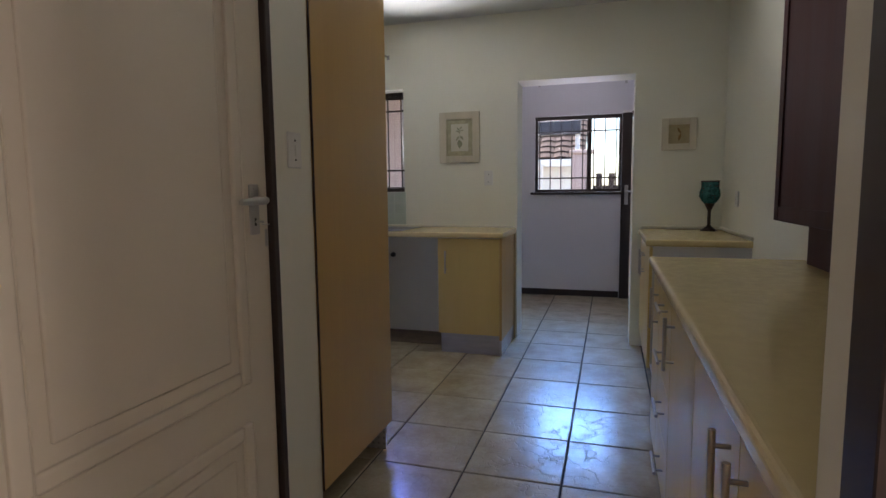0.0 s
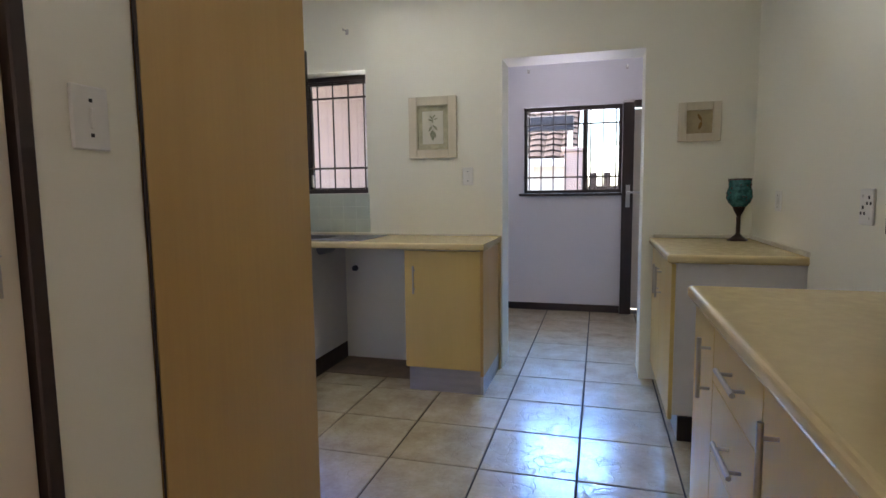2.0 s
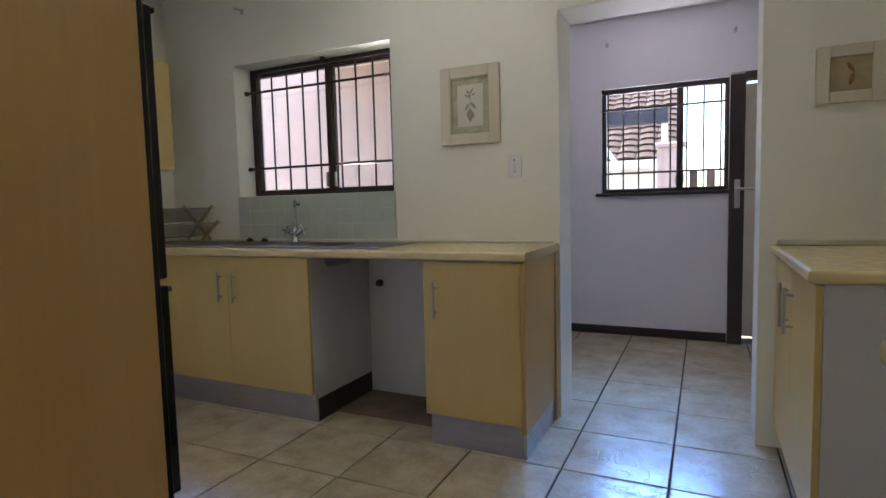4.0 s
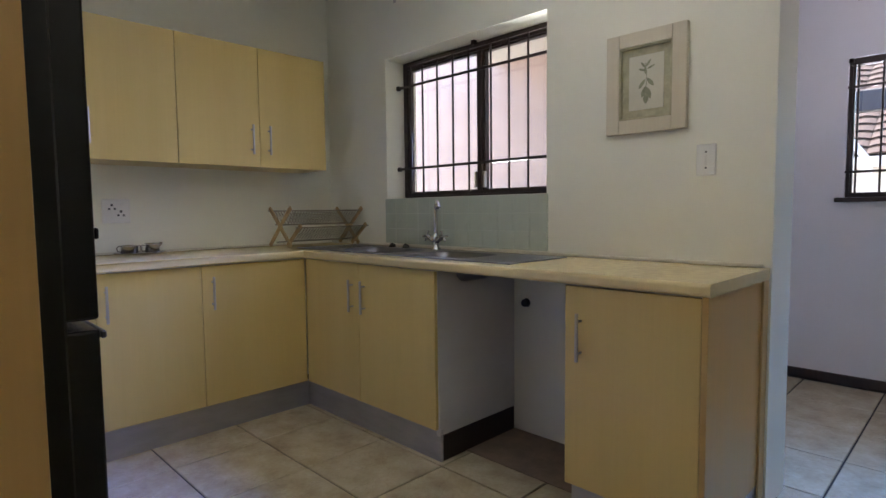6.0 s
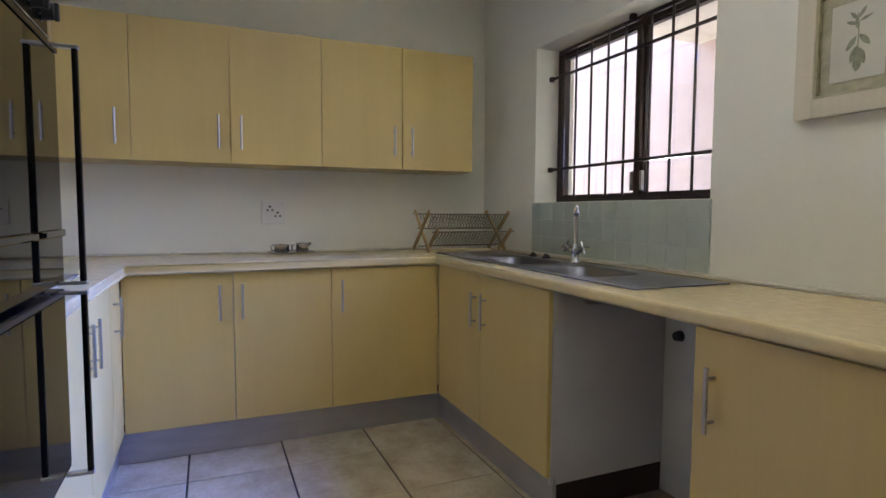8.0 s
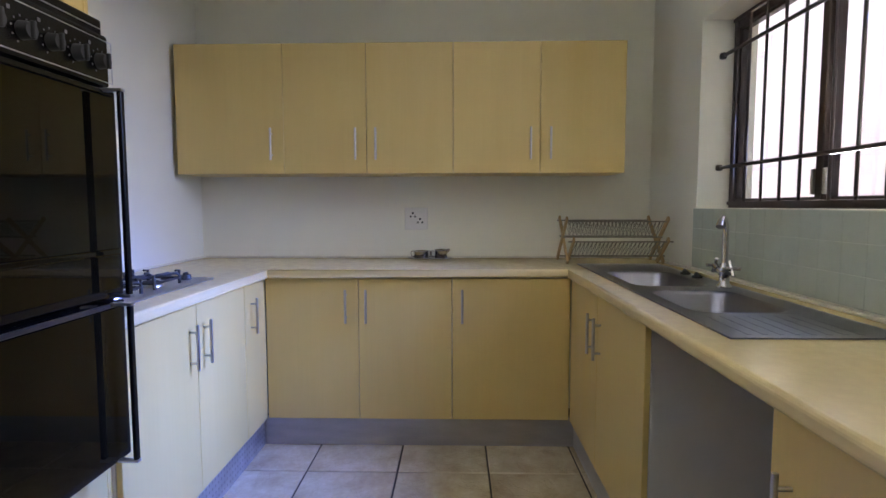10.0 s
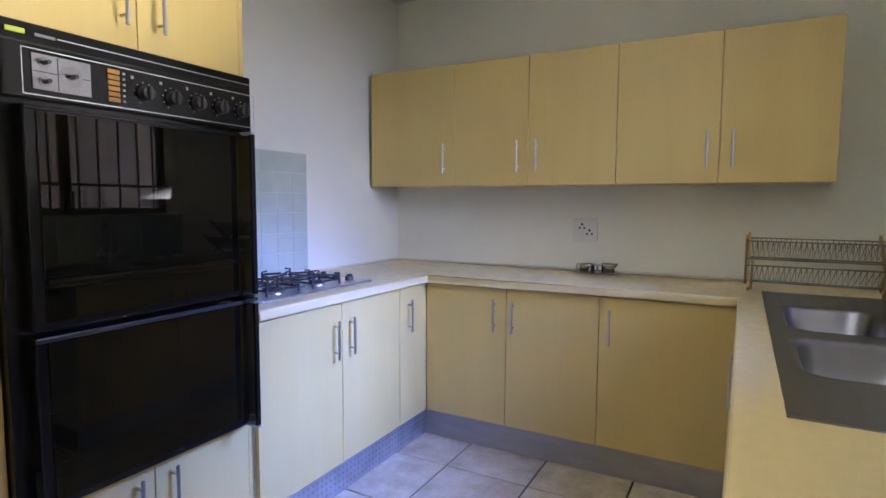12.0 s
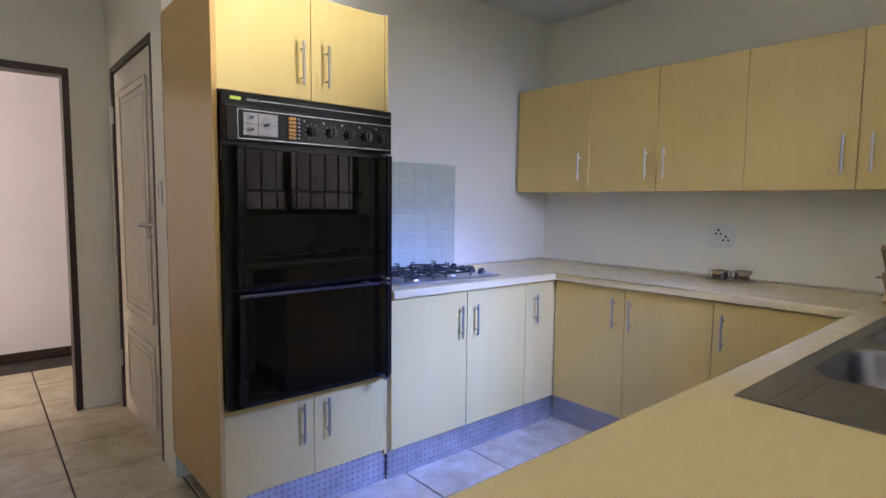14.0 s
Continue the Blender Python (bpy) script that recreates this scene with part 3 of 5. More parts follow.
# wall cabinets
UF, U0, U1 = -2.410, 1.372, 2.043
u = unit_at("wall_cabinet", WEST, UF, 2.802, 3.370, U0, "single maple-laminate wall cabinet with a bar handle", group="wall cabinets")
carcase(u, WEST + 0.001, UF - 0.02, 2.803, 3.369, U0 + 0.002, U1 - 0.002, MAPLE)
add_door(u, "E", 2.802, 3.370, UF, U0, U1, (3.308, 1.525))
for y0, y1, ym, h0, h1 in ((3.370, 4.256, 3.805, 3.750, 3.855), (4.256, 5.144, 4.705, 4.655, 4.758)):
    u = unit_at("wall_cabinet", WEST, UF, y0, y1, U0, "double maple-laminate wall cabinet with bar handles", group="wall cabinets")
    carcase(u, WEST + 0.001, UF - 0.02, y0 + 0.001, y1 - 0.001, U0 + 0.002, U1 - 0.002, MAPLE)
    add_door(u, "E", y0, ym, UF, U0, U1, (h0, 1.525))
    add_door(u, "E", ym, y1, UF, U0, U1, (h1, 1.525))

# base cabinets along the west wall
u = unit_at("base_cabinet", WEST, W_FRONT, 3.345, 4.252, 0, "double maple-laminate base cabinet under the worktop", group="base cabinets")
carcase(u, WEST + 0.001, W_FRONT - 0.02, 3.350, 4.251, 0.151, BODY_HI)
add_door(u, "E", 3.337, 3.795, W_FRONT, DOOR_LO, DOOR_HI, (3.735, 0.718))
add_door(u, "E", 3.795, 4.252, W_FRONT, DOOR_LO, DOOR_HI, (3.834, 0.718))
u = unit_at("base_cabinet", WEST, W_FRONT, 4.252, N_FRONT, 0, "corner maple-laminate base cabinet with one door", group="base cabinets")
carcase(u, WEST + 0.001, W_FRONT - 0.02, 4.253, N_FRONT - 0.001, 0.151, BODY_HI)
add_door(u, "E", 4.252, N_FRONT - 0.002, W_FRONT, DOOR_LO, DOOR_HI, (4.301, 0.718))

# base cabinets under the hob
TOWER = (-0.985, -0.225)
u = unit_at("base_cabinet", -1.905, TOWER[0], HOBWALL, S_FRONT, 0, "double pale maple-laminate base cabinet under the hob", group="base cabinets")
carcase(u, -1.904, TOWER[0] - 0.001, HOBWALL + 0.001, S_FRONT - 0.02, 0.151, BODY_HI)
add_door(u, "N", -1.457, TOWER[0] - 0.001, S_FRONT, DOOR_LO, DOOR_HI, (-1.403, 0.705))
add_door(u, "N", -1.905, -1.457, S_FRONT, DOOR_LO, DOOR_HI, (-1.508, 0.705))
u = unit_at("base_cabinet", WEST, -1.905, HOBWALL, S_FRONT, 0, "narrow corner maple-laminate base cabinet", group="base cabinets")
carcase(u, WEST + 0.001, -1.906, HOBWALL + 0.001, S_FRONT - 0.02, 0.151, BODY_HI)
add_door(u, "N", W_FRONT - 0.001, -1.905, S_FRONT, DOOR_LO, DOOR_HI, (-1.980, 0.705))

# sink cabinet and end cabinet, with the gap for a machine between them
GAP_W, GAP_E = -1.118, -0.468
u = unit_at("sink_cabinet", W_FRONT, GAP_W, N_FRONT, NORTH, 0, "double maple-laminate cabinet under the sink", group="base cabinets")
bm = B()
box(bm, W_FRONT + 0.001, GAP_W - 0.019, N_FRONT + 0.02, NORTH - 0.002, 0.151, 0.66)
part("body", bm, CARCASE, u)
bm = B()
box(bm, GAP_W - 0.018, GAP_W, N_FRONT + 0.0195, NORTH - 0.002, 0.120, BODY_HI, 0.001)
part("side_panel", bm, CARCASE, u, "white melamine side panel")
add_door(u, "S", W_FRONT + 0.001, -1.668, N_FRONT, DOOR_LO, DOOR_HI, (-1.716, 0.690))
add_door(u, "S", -1.668, GAP_W, N_FRONT, DOOR_LO, DOOR_HI, (-1.616, 0.690))
u = unit_at("end_cabinet", GAP_E, 0.008, N_FRONT, NORTH, 0, "single-door maple-laminate end cabinet beside the laundry doorway", group="base cabinets")
carcase(u, GAP_E + 0.002, -0.0105, N_FRONT + 0.02, NORTH - 0.002, 0.151, BODY_HI)
add_door(u, "S", GAP_E, -0.0105, N_FRONT, DOOR_LO, DOOR_HI, (-0.405, 0.682))
bm = B()
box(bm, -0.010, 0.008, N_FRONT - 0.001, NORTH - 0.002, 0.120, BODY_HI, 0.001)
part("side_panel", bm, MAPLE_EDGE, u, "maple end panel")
bm = B()
box(bm, 0.0085, 0.0165, NORTH - 0.060, NORTH - 0.002, 0.004, BODY_HI - 0.002, 0.001)
part("scribe_strip", bm, RACK_WOOD, u, "brown wooden strip against the wall")

# long counter on the east side
u = unit_at("drawer_cabinet", E_FRONT, EAST, 2.850, 3.575, 0, "maple-laminate cabinet with a narrow door and four drawers", group="base cabinets")
carcase(u, E_FRONT + 0.02, EAST - 0.001, 2.851, 3.574, 0.111, BODY_HI)
add_door(u, "W", 3.290, 3.575, E_FRONT, 0.110, DOOR_HI, (3.332, 0.720))
for z0, z1, g in ((0.700, DOOR_HI, 0.782), (0.512, 0.700, 0.608), (0.315, 0.512, 0.422), (0.110, 0.315, 0.215)):
    add_door(u, "W", 2.850, 3.290, E_FRONT, z0, z1, (3.035, g), True, "drawer")
for y0, y1, g in ((2.345, 2.850, 2.755), (1.885, 2.345, 1.946), (SOUTH + 0.03, 1.885, 1.830)):
    u = unit_at("base_cabinet", E_FRONT, EAST, y0, y1, 0, "single-door maple-laminate base cabinet of the long counter", group="base cabinets")
    carcase(u, E_FRONT + 0.02, EAST - 0.001, y0 + 0.001, y1 - 0.001, 0.111, BODY_HI)
    add_door(u, "W", y0, y1, E_FRONT, 0.110, DOOR_HI, (g, 0.728))
u = unit_at("base_cabinet", F_FRONT, EAST, 4.470, NORTH, 0, "maple-laminate base cabinet with a white end panel", group="base cabinets")
carcase(u, F_FRONT + 0.02, EAST - 0.001, 4.470, NORTH - 0.002, 0.151, BODY_HI)
add_door(u, "W", 4.452, 4.930, F_FRONT, 0.120, DOOR_HI, (4.870, 0.705))
add_door(u, "W", 4.930, NORTH - 0.002, F_FRONT, 0.120, DOOR_HI, (4.990, 0.705))
bm = B()
box(bm, F_FRONT + 0.0195, EAST - 0.001, 4.451, 4.4685, 0.145, BODY_HI, 0.001)
part("side_panel", bm, CARCASE, u, "white melamine end panel")

# plinths
PH = 0.146


def plinth(x0, x1, y0, y1, material=PLINTH, h=PH, label="dull pressed-aluminium kickboard under the cabinets"):
    bm = B()
    box(bm, x0, x1, y0, y1, 0.0, h, 0.001)
    return solid("kickboard", bm, material, label, "kickboard", group="kickboards")


plinth(W_FRONT - 0.055, W_FRONT - 0.040, S_FRONT - 0.03, N_FRONT + 0.03, PLAIN_PLINTH)
plinth(W_FRONT - 0.05, TOWER[0], S_FRONT - 0.045, S_FRONT - 0.030)
plinth(TOWER[0] + 0.002, TOWER[1] - 0.02, S_FRONT - 0.060, S_FRONT - 0.046)
plinth(W_FRONT - 0.05, GAP_W, N_FRONT + 0.030, N_FRONT + 0.045, PLAIN_PLINTH)
plinth(GAP_W - 0.018, GAP_W - 0.001, N_FRONT + 0.046, NORTH - 0.004, DARK_WOOD, 0.119, "dark kickboard inside the machine gap")
plinth(GAP_E + 0.012, -0.014, N_FRONT + 0.030, N_FRONT + 0.045, PLAIN_PLINTH)
plinth(-0.013, 0.002, N_FRONT + 0.030, NORTH - 0.004, PLINTH, 0.119)
plinth(E_FRONT + 0.06, E_FRONT + 0.075, SOUTH + 0.02, 3.56, PLINTH, 0.109)
plinth(F_FRONT + 0.05, EAST - 0.02, 4.500, 4.515, DARK_WOOD, 0.119, "dark recessed kickboard under the end cabinet")
plinth(F_FRONT + 0.05, F_FRONT + 0.065, 4.516, NORTH - 0.004, PLINTH, 0.119)

# worktops, in one piece round the room; a hole is left for the sink and the hob
SINK_BOX = (-2.370, -0.765, 4.898, 5.312)
HOB_BOX = (-1.775, -1.090, 2.875, 3.262)
LIP = 0.022


wt_y0, wt_x1 = 4.806, 0.018
bowl_y0, bowl_y1 = 4.936, 5.236
# runs butt at the corners, and round the two bowls
top = thing("worktop", (-1.6, 4.1, TOP - 0.040), "cream mottled laminate worktop with a rounded front edge", "worktop")


def run(outline, rounded):
    """A stretch of worktop. rounded: indices of the outline's sides whose top edge is bull-nosed."""
    bm = B()
    lo, hi = [bm.verts.new((x, y, TOP - 0.040)) for x, y in outline], [bm.verts.new((x, y, TOP)) for x, y in outline]
    n = len(outline)
    bm.faces.new(hi), bm.faces.new(lo[::-1])
    for k in range(n):
        bm.faces.new((lo[k], lo[(k + 1) % n], hi[(k + 1) % n], hi[k]))
    bm.edges.ensure_lookup_table()
    want = []
    for k in rounded:
        want += [e for e in bm.edges if set(e.verts) in ({hi[k], hi[(k + 1) % n]}, {lo[k], lo[(k + 1) % n]})]
    if want:
        bmesh.ops.bevel(bm, geom=want, offset=0.013, segments=4, affect="EDGES", profile=0.5)
    return bm


wx = W_FRONT + LIP
part("run", run([(WEST + 0.001, HOBWALL + 0.001), (TOWER[0] - 0.002, HOBWALL + 0.001), (TOWER[0] - 0.002, S_FRONT + LIP), (wx, S_FRONT + LIP), (wx, wt_y0), (WEST + 0.001, wt_y0)], (2, 3)), WORKTOP, top)
part("run", run([(WEST + 0.001, wt_y0), (wx, wt_y0), (-1.01, wt_y0), (-1.01, bowl_y0), (-2.08, bowl_y0), (WEST + 0.001, bowl_y0)], (1,)), WORKTOP, top)
part("run", run([(WEST + 0.001, bowl_y0), (-2.08, bowl_y0), (-2.08, bowl_y1), (WEST + 0.001, bowl_y1)], ()), WORKTOP, top)
part("run", run([(-1.01, wt_y0), (wt_x1, wt_y0), (wt_x1, NORTH - 0.001), (-1.01, NORTH - 0.001)], (0,)), WORKTOP, top)
part("run", run([(WEST + 0.001, bowl_y1), (-1.01, bowl_y1), (-1.01, NORTH - 0.001), (WEST + 0.001, NORTH - 0.001)], ()), WORKTOP, top)
for x0, x1, y0, y1 in ((WEST + 0.02, wt_x1 - 0.02, NORTH - 0.016, NORTH - 0.001), (WEST + 0.001, WEST + 0.016, HOBWALL + 0.02, NORTH - 0.02), (WEST + 0.02, TOWER[0] - 0.01, HOBWALL + 0.001, HOBWALL + 0.016)):
    bm = B()
    box(bm, x0, x1, y0, y1, TOP, TOP + 0.012, 0.004, 2)
    part("upstand", bm, SEALANT, top, "cream sealing strip along the wall")
long_top = thing("long_worktop", (1.16, 2.46, TOP - 0.040), "cream mottled laminate worktop of the long counter", "worktop")
part("run", run([(E_FRONT - LIP, SOUTH + 0.012), (EAST - 0.001, SOUTH + 0.012), (EAST - 0.001, 3.595), (E_FRONT - LIP, 3.595)], (2, 3)), WORKTOP, long_top)
end_top = thing("end_worktop", (1.18, 4.83, TOP - 0.040), "cream mottled laminate worktop under the goblet", "worktop")
part("run", run([(F_FRONT - LIP, 4.435), (EAST - 0.001, 4.435), (EAST - 0.001, NORTH - 0.001), (F_FRONT - LIP, NORTH - 0.001)], (0, 3)), WORKTOP, end_top)
for x0, x1, y0, y1 in ((EAST - 0.016, EAST - 0.001, 4.425, NORTH - 0.02), (F_FRONT, EAST - 0.02, NORTH - 0.016, NORTH - 0.001)):
    bm = B()
    box(bm, x0, x1, y0, y1, TOP, TOP + 0.022, 0.005, 2)
    part("upstand", bm, SEALANT, end_top, "cream sealing strip along the wall")

# ---- oven tower ----
OV_F = 3.372
bm = B()
rnd = random.Random(7)
line = [(PASSAGE + 0.004, 2.6725 + rnd.uniform(-0.0012, 0.0012), 0.13 + 0.0725 * k) for k in range(28)]
tube(bm, line, [0.0035 + rnd.uniform(-0.0012, 0.0014) for _ in line], 6)
solid("sealant_seam", bm, DARK_WOOD, "uneven dark sealant seam between wall and oven housing", "sealant", "structure")
u = unit_at("oven_tower", TOWER[0], TOWER[1], 2.67, 3.31, 0, "tall maple-laminate oven housing with doors above and below", "cabinet")
bm = B()
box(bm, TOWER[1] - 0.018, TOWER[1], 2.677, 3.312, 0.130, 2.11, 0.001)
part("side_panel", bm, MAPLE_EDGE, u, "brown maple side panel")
bm = B()
box(bm, TOWER[0], TOWER[0] + 0.018, HOBWALL + 0.001, 3.306, 0.130, 2.11, 0.001)
part("side_panel", bm, MAPLE, u)
for z0, z1 in ((0.147, 0.510), (1.696, 2.105)):
    bm = B()
    box(bm, TOWER[0] + 0.019, TOWER[1] - 0.019, HOBWALL + 0.001, 3.285, z0, z1)
    part("body", bm, CARCASE, u)
mid = -0.615
add_door(u, "N", mid, TOWER[1] - 0.019, 3.304, DOOR_LO, 0.510, (mid + 0.056, 0.392))
add_door(u, "N", TOWER[0], mid, 3.304, DOOR_LO, 0.510, (mid - 0.056, 0.392))
add_door(u, "N", mid, TOWER[1] - 0.019, 3.304, 1.698, 2.106, (mid + 0.044, 1.836))
add_door(u, "N", TOWER[0], mid, 3.304, 1.698, 2.106, (mid - 0.066, 1.836))


def oven():
    x0, x1 = TOWER[0] + 0.006, TOWER[1] - 0.022
    o = unit_at("double_oven", x0, x1, 2.85, OV_F, 0.516, "black glass built-in double oven with a knob panel", "oven")
    bm = B()
    box(bm, x0 + 0.02, x1 - 0.02, 2.83, 3.300, 0.518, 1.688)
    box(bm, x0, x1, 3.305, 3.342, 0.516, 1.690, 0.003)
    part("body", bm, BLACK, o)
    # knob panel with a thin silver border
    bm = B()
    box(bm, x0 + 0.030, x1 - 0.003, 3.3425, OV_F + 0.004, 1.509, 1.639, 0.006, 2)
    pan = part("control_panel", bm, BLACK, o)
    a0, a1, c0, c1, f = x0 + 0.018, x1 - 0.044, 1.520, 1.625, OV_F + 0.0045
    bm = B()
    box(bm, a0, a1, f, f + 0.001, c0, c0 + 0.0022), box(bm, a0, a1, f, f + 0.001, c1 - 0.0022, c1)
    box(bm, a0, a0 + 0.0022, f, f + 0.001, c0 + 0.0022, c1 - 0.0022), box(bm, a1 - 0.0022, a1, f, f + 0.001, c0 + 0.0022, c1 - 0.0022)
    part("border", bm, STEEL, pan)
    w = a1 - a0
    bm = B()
    box(bm, a1 - 0.150, a1 - 0.020, f, f + 0.0025, 1.534, 1.615, 0.001)
    part("clock", bm, DIAL, pan, "silver clock and timer dials")
    for c in ((a1 - 0.148, a1 - 0.022, 1.5735, 1.5755), (a1 - 0.0760, a1 - 0.0735, 1.536, 1.5730), (a1 - 0.0760, a1 - 0.0735, 1.5760, 1.613)):
        bm = B()
        box(bm, c[0], c[1], f + 0.0026, f + 0.0032, c[2], c[3])
        part("clock_bar", bm, PINHOLE, pan)
    for cx, cz, r in ((a1 - 0.046, 1.596, 0.013), (a1 - 0.046, 1.553, 0.013), (a1 - 0.105, 1.574, 0.026)):
        bm = B()
        tube(bm, [(cx, f + 0.002, cz), (cx, f + 0.004, cz)], r, 20)
        tube(bm, [(cx, f + 0.004, cz), (cx, f + 0.022, cz)], 0.0055, 10)
        part("dial", bm, DIAL, pan)
        bm = B()
        tube(bm, [(cx, f + 0.0222, cz), (cx, f + 0.026, cz)], 0.005, 10)
        part("dial_knob", bm, PINHOLE, pan)
    for k in range(6):
        bm = B()
        box(bm, a1 - 0.222, a1 - 0.192, f, f + 0.004, 1.533 + 0.0142 * k, 1.5435 + 0.0142 * k, 0.001)
        part("button", bm, AMBER, pan, "amber push button")
        bm = B()
        box(bm, a1 - 0.238, a1 - 0.231, f, f + 0.001, 1.535 + 0.0142 * k, 1.541 + 0.0142 * k)
        part("mark", bm, DIAL, pan)
    for k in range(5):
        kx = -0.582 - k * 0.082
        bm = B()
        tube(bm, [(kx, f - 0.001, 1.568), (kx, f + 0.022, 1.568)], [0.020, 0.017], 20)
        box(bm, kx - 0.0045, kx + 0.0045, f + 0.020, f + 0.030, 1.549, 1.587, 0.002)
        part("knob", bm, PINHOLE, pan, "black knob")
        for j in range(7):
            ang = math.pi * (0.15 + 0.2 * j) - math.pi / 2
            bm = B()
            px, pz = kx + 0.029 * math.sin(ang), 1.568 + 0.029 * math.cos(ang)
            box(bm, px - 0.0018, px + 0.0018, f, f + 0.0008, pz - 0.0018, pz + 0.0018)
            part("mark", bm, DIAL, pan)
        bm = B()
        box(bm, kx + 0.030, kx + 0.038, f, f + 0.001, 1.601, 1.609)
        part("mark", bm, DIAL, pan)
    # doors: glass in a dark rim, rails along them, an upright bar handle each
    for z0, z1, rails in ((0.972, 1.498, (1.088,)), (0.534, 0.958, ())):
        bm = B()
        box(bm, x0 + 0.026, x1 - 0.036, 3.3425, OV_F + 0.014, z0, z1, 0.004, 2)
        d = part("oven_door", bm, BLACK, o)
        bm = B()
        box(bm, x0 + 0.048, x1 - 0.062, OV_F + 0.0145, OV_F + 0.0185, z0 + 0.020, z1 - 0.016, 0.001)
        part("glass_panel", bm, BLACK_GLASS, d, "glossy black oven glass")
        for z in rails:
            bm = B()
            box(bm, x0 + 0.050, x1 - 0.066, OV_F + 0.019, OV_F + 0.026, z - 0.008, z + 0.008, 0.003, 2)
            part("rail", bm, BLACK_GLASS, d)
        bm = B()
        box(bm, x0 + 0.042, x1 - 0.036, OV_F + 0.0145, OV_F + 0.022, z1 - 0.013, z1 - 0.002, 0.002)
        part("top_trim", bm, DULL_TRIM if z0 < 0.9 else BLACK, d)
        hx, hy = x0 + 0.082, OV_F + 0.062
        bm = B()
        box(bm, hx - 0.008, hx + 0.008, hy - 0.006, hy + 0.006, z0 + 0.006, z1 - 0.006, 0.003, 2)
        part("door_handle", bm, BLACK, d, "black upright bar handle")
        for z in (z0 + 0.004, z1 - 0.004):
            bm = B()
            box(bm, hx - 0.009, hx + 0.009, OV_F + 0.0145, hy + 0.008, z - 0.004, z + 0.004, 0.0015)
            part("handle_cap", bm, STEEL, d, "bright metal handle end")
    bm = B()
    box(bm, x1 - 0.070, x1 - 0.030, 3.3425, 3.346, 1.660, 1.672, 0.001)
    part("badge", bm, LIME, o, "lime green badge")
    bm = B()
    box(bm, x1 - 0.135, x1 - 0.090, 3.3425, 3.345, 1.661, 1.669, 0.001)
    part("badge", bm, DIAL, o, "small silver badge")
    bm = B()
    box(bm, x0 + 0.01, x1 - 0.14, 3.3425, 3.346, 1.6645, 1.6665)
    part("trim_line", bm, STEEL, o)


oven()

# ---- sink, tap, hob ----


def rounded_rect(x0, x1, y0, y1, r, seg=6):
    pts = []
    for cx, cy, a in ((x1 - r, y1 - r, 0), (x0 + r, y1 - r, 90), (x0 + r, y0 + r, 180), (x1 - r, y0 + r, 270)):
        pts += [(cx + r * math.cos(radians(a + 90 * k / seg)), cy + r * math.sin(radians(a + 90 * k / seg))) for k in range(seg + 1)]
    return pts


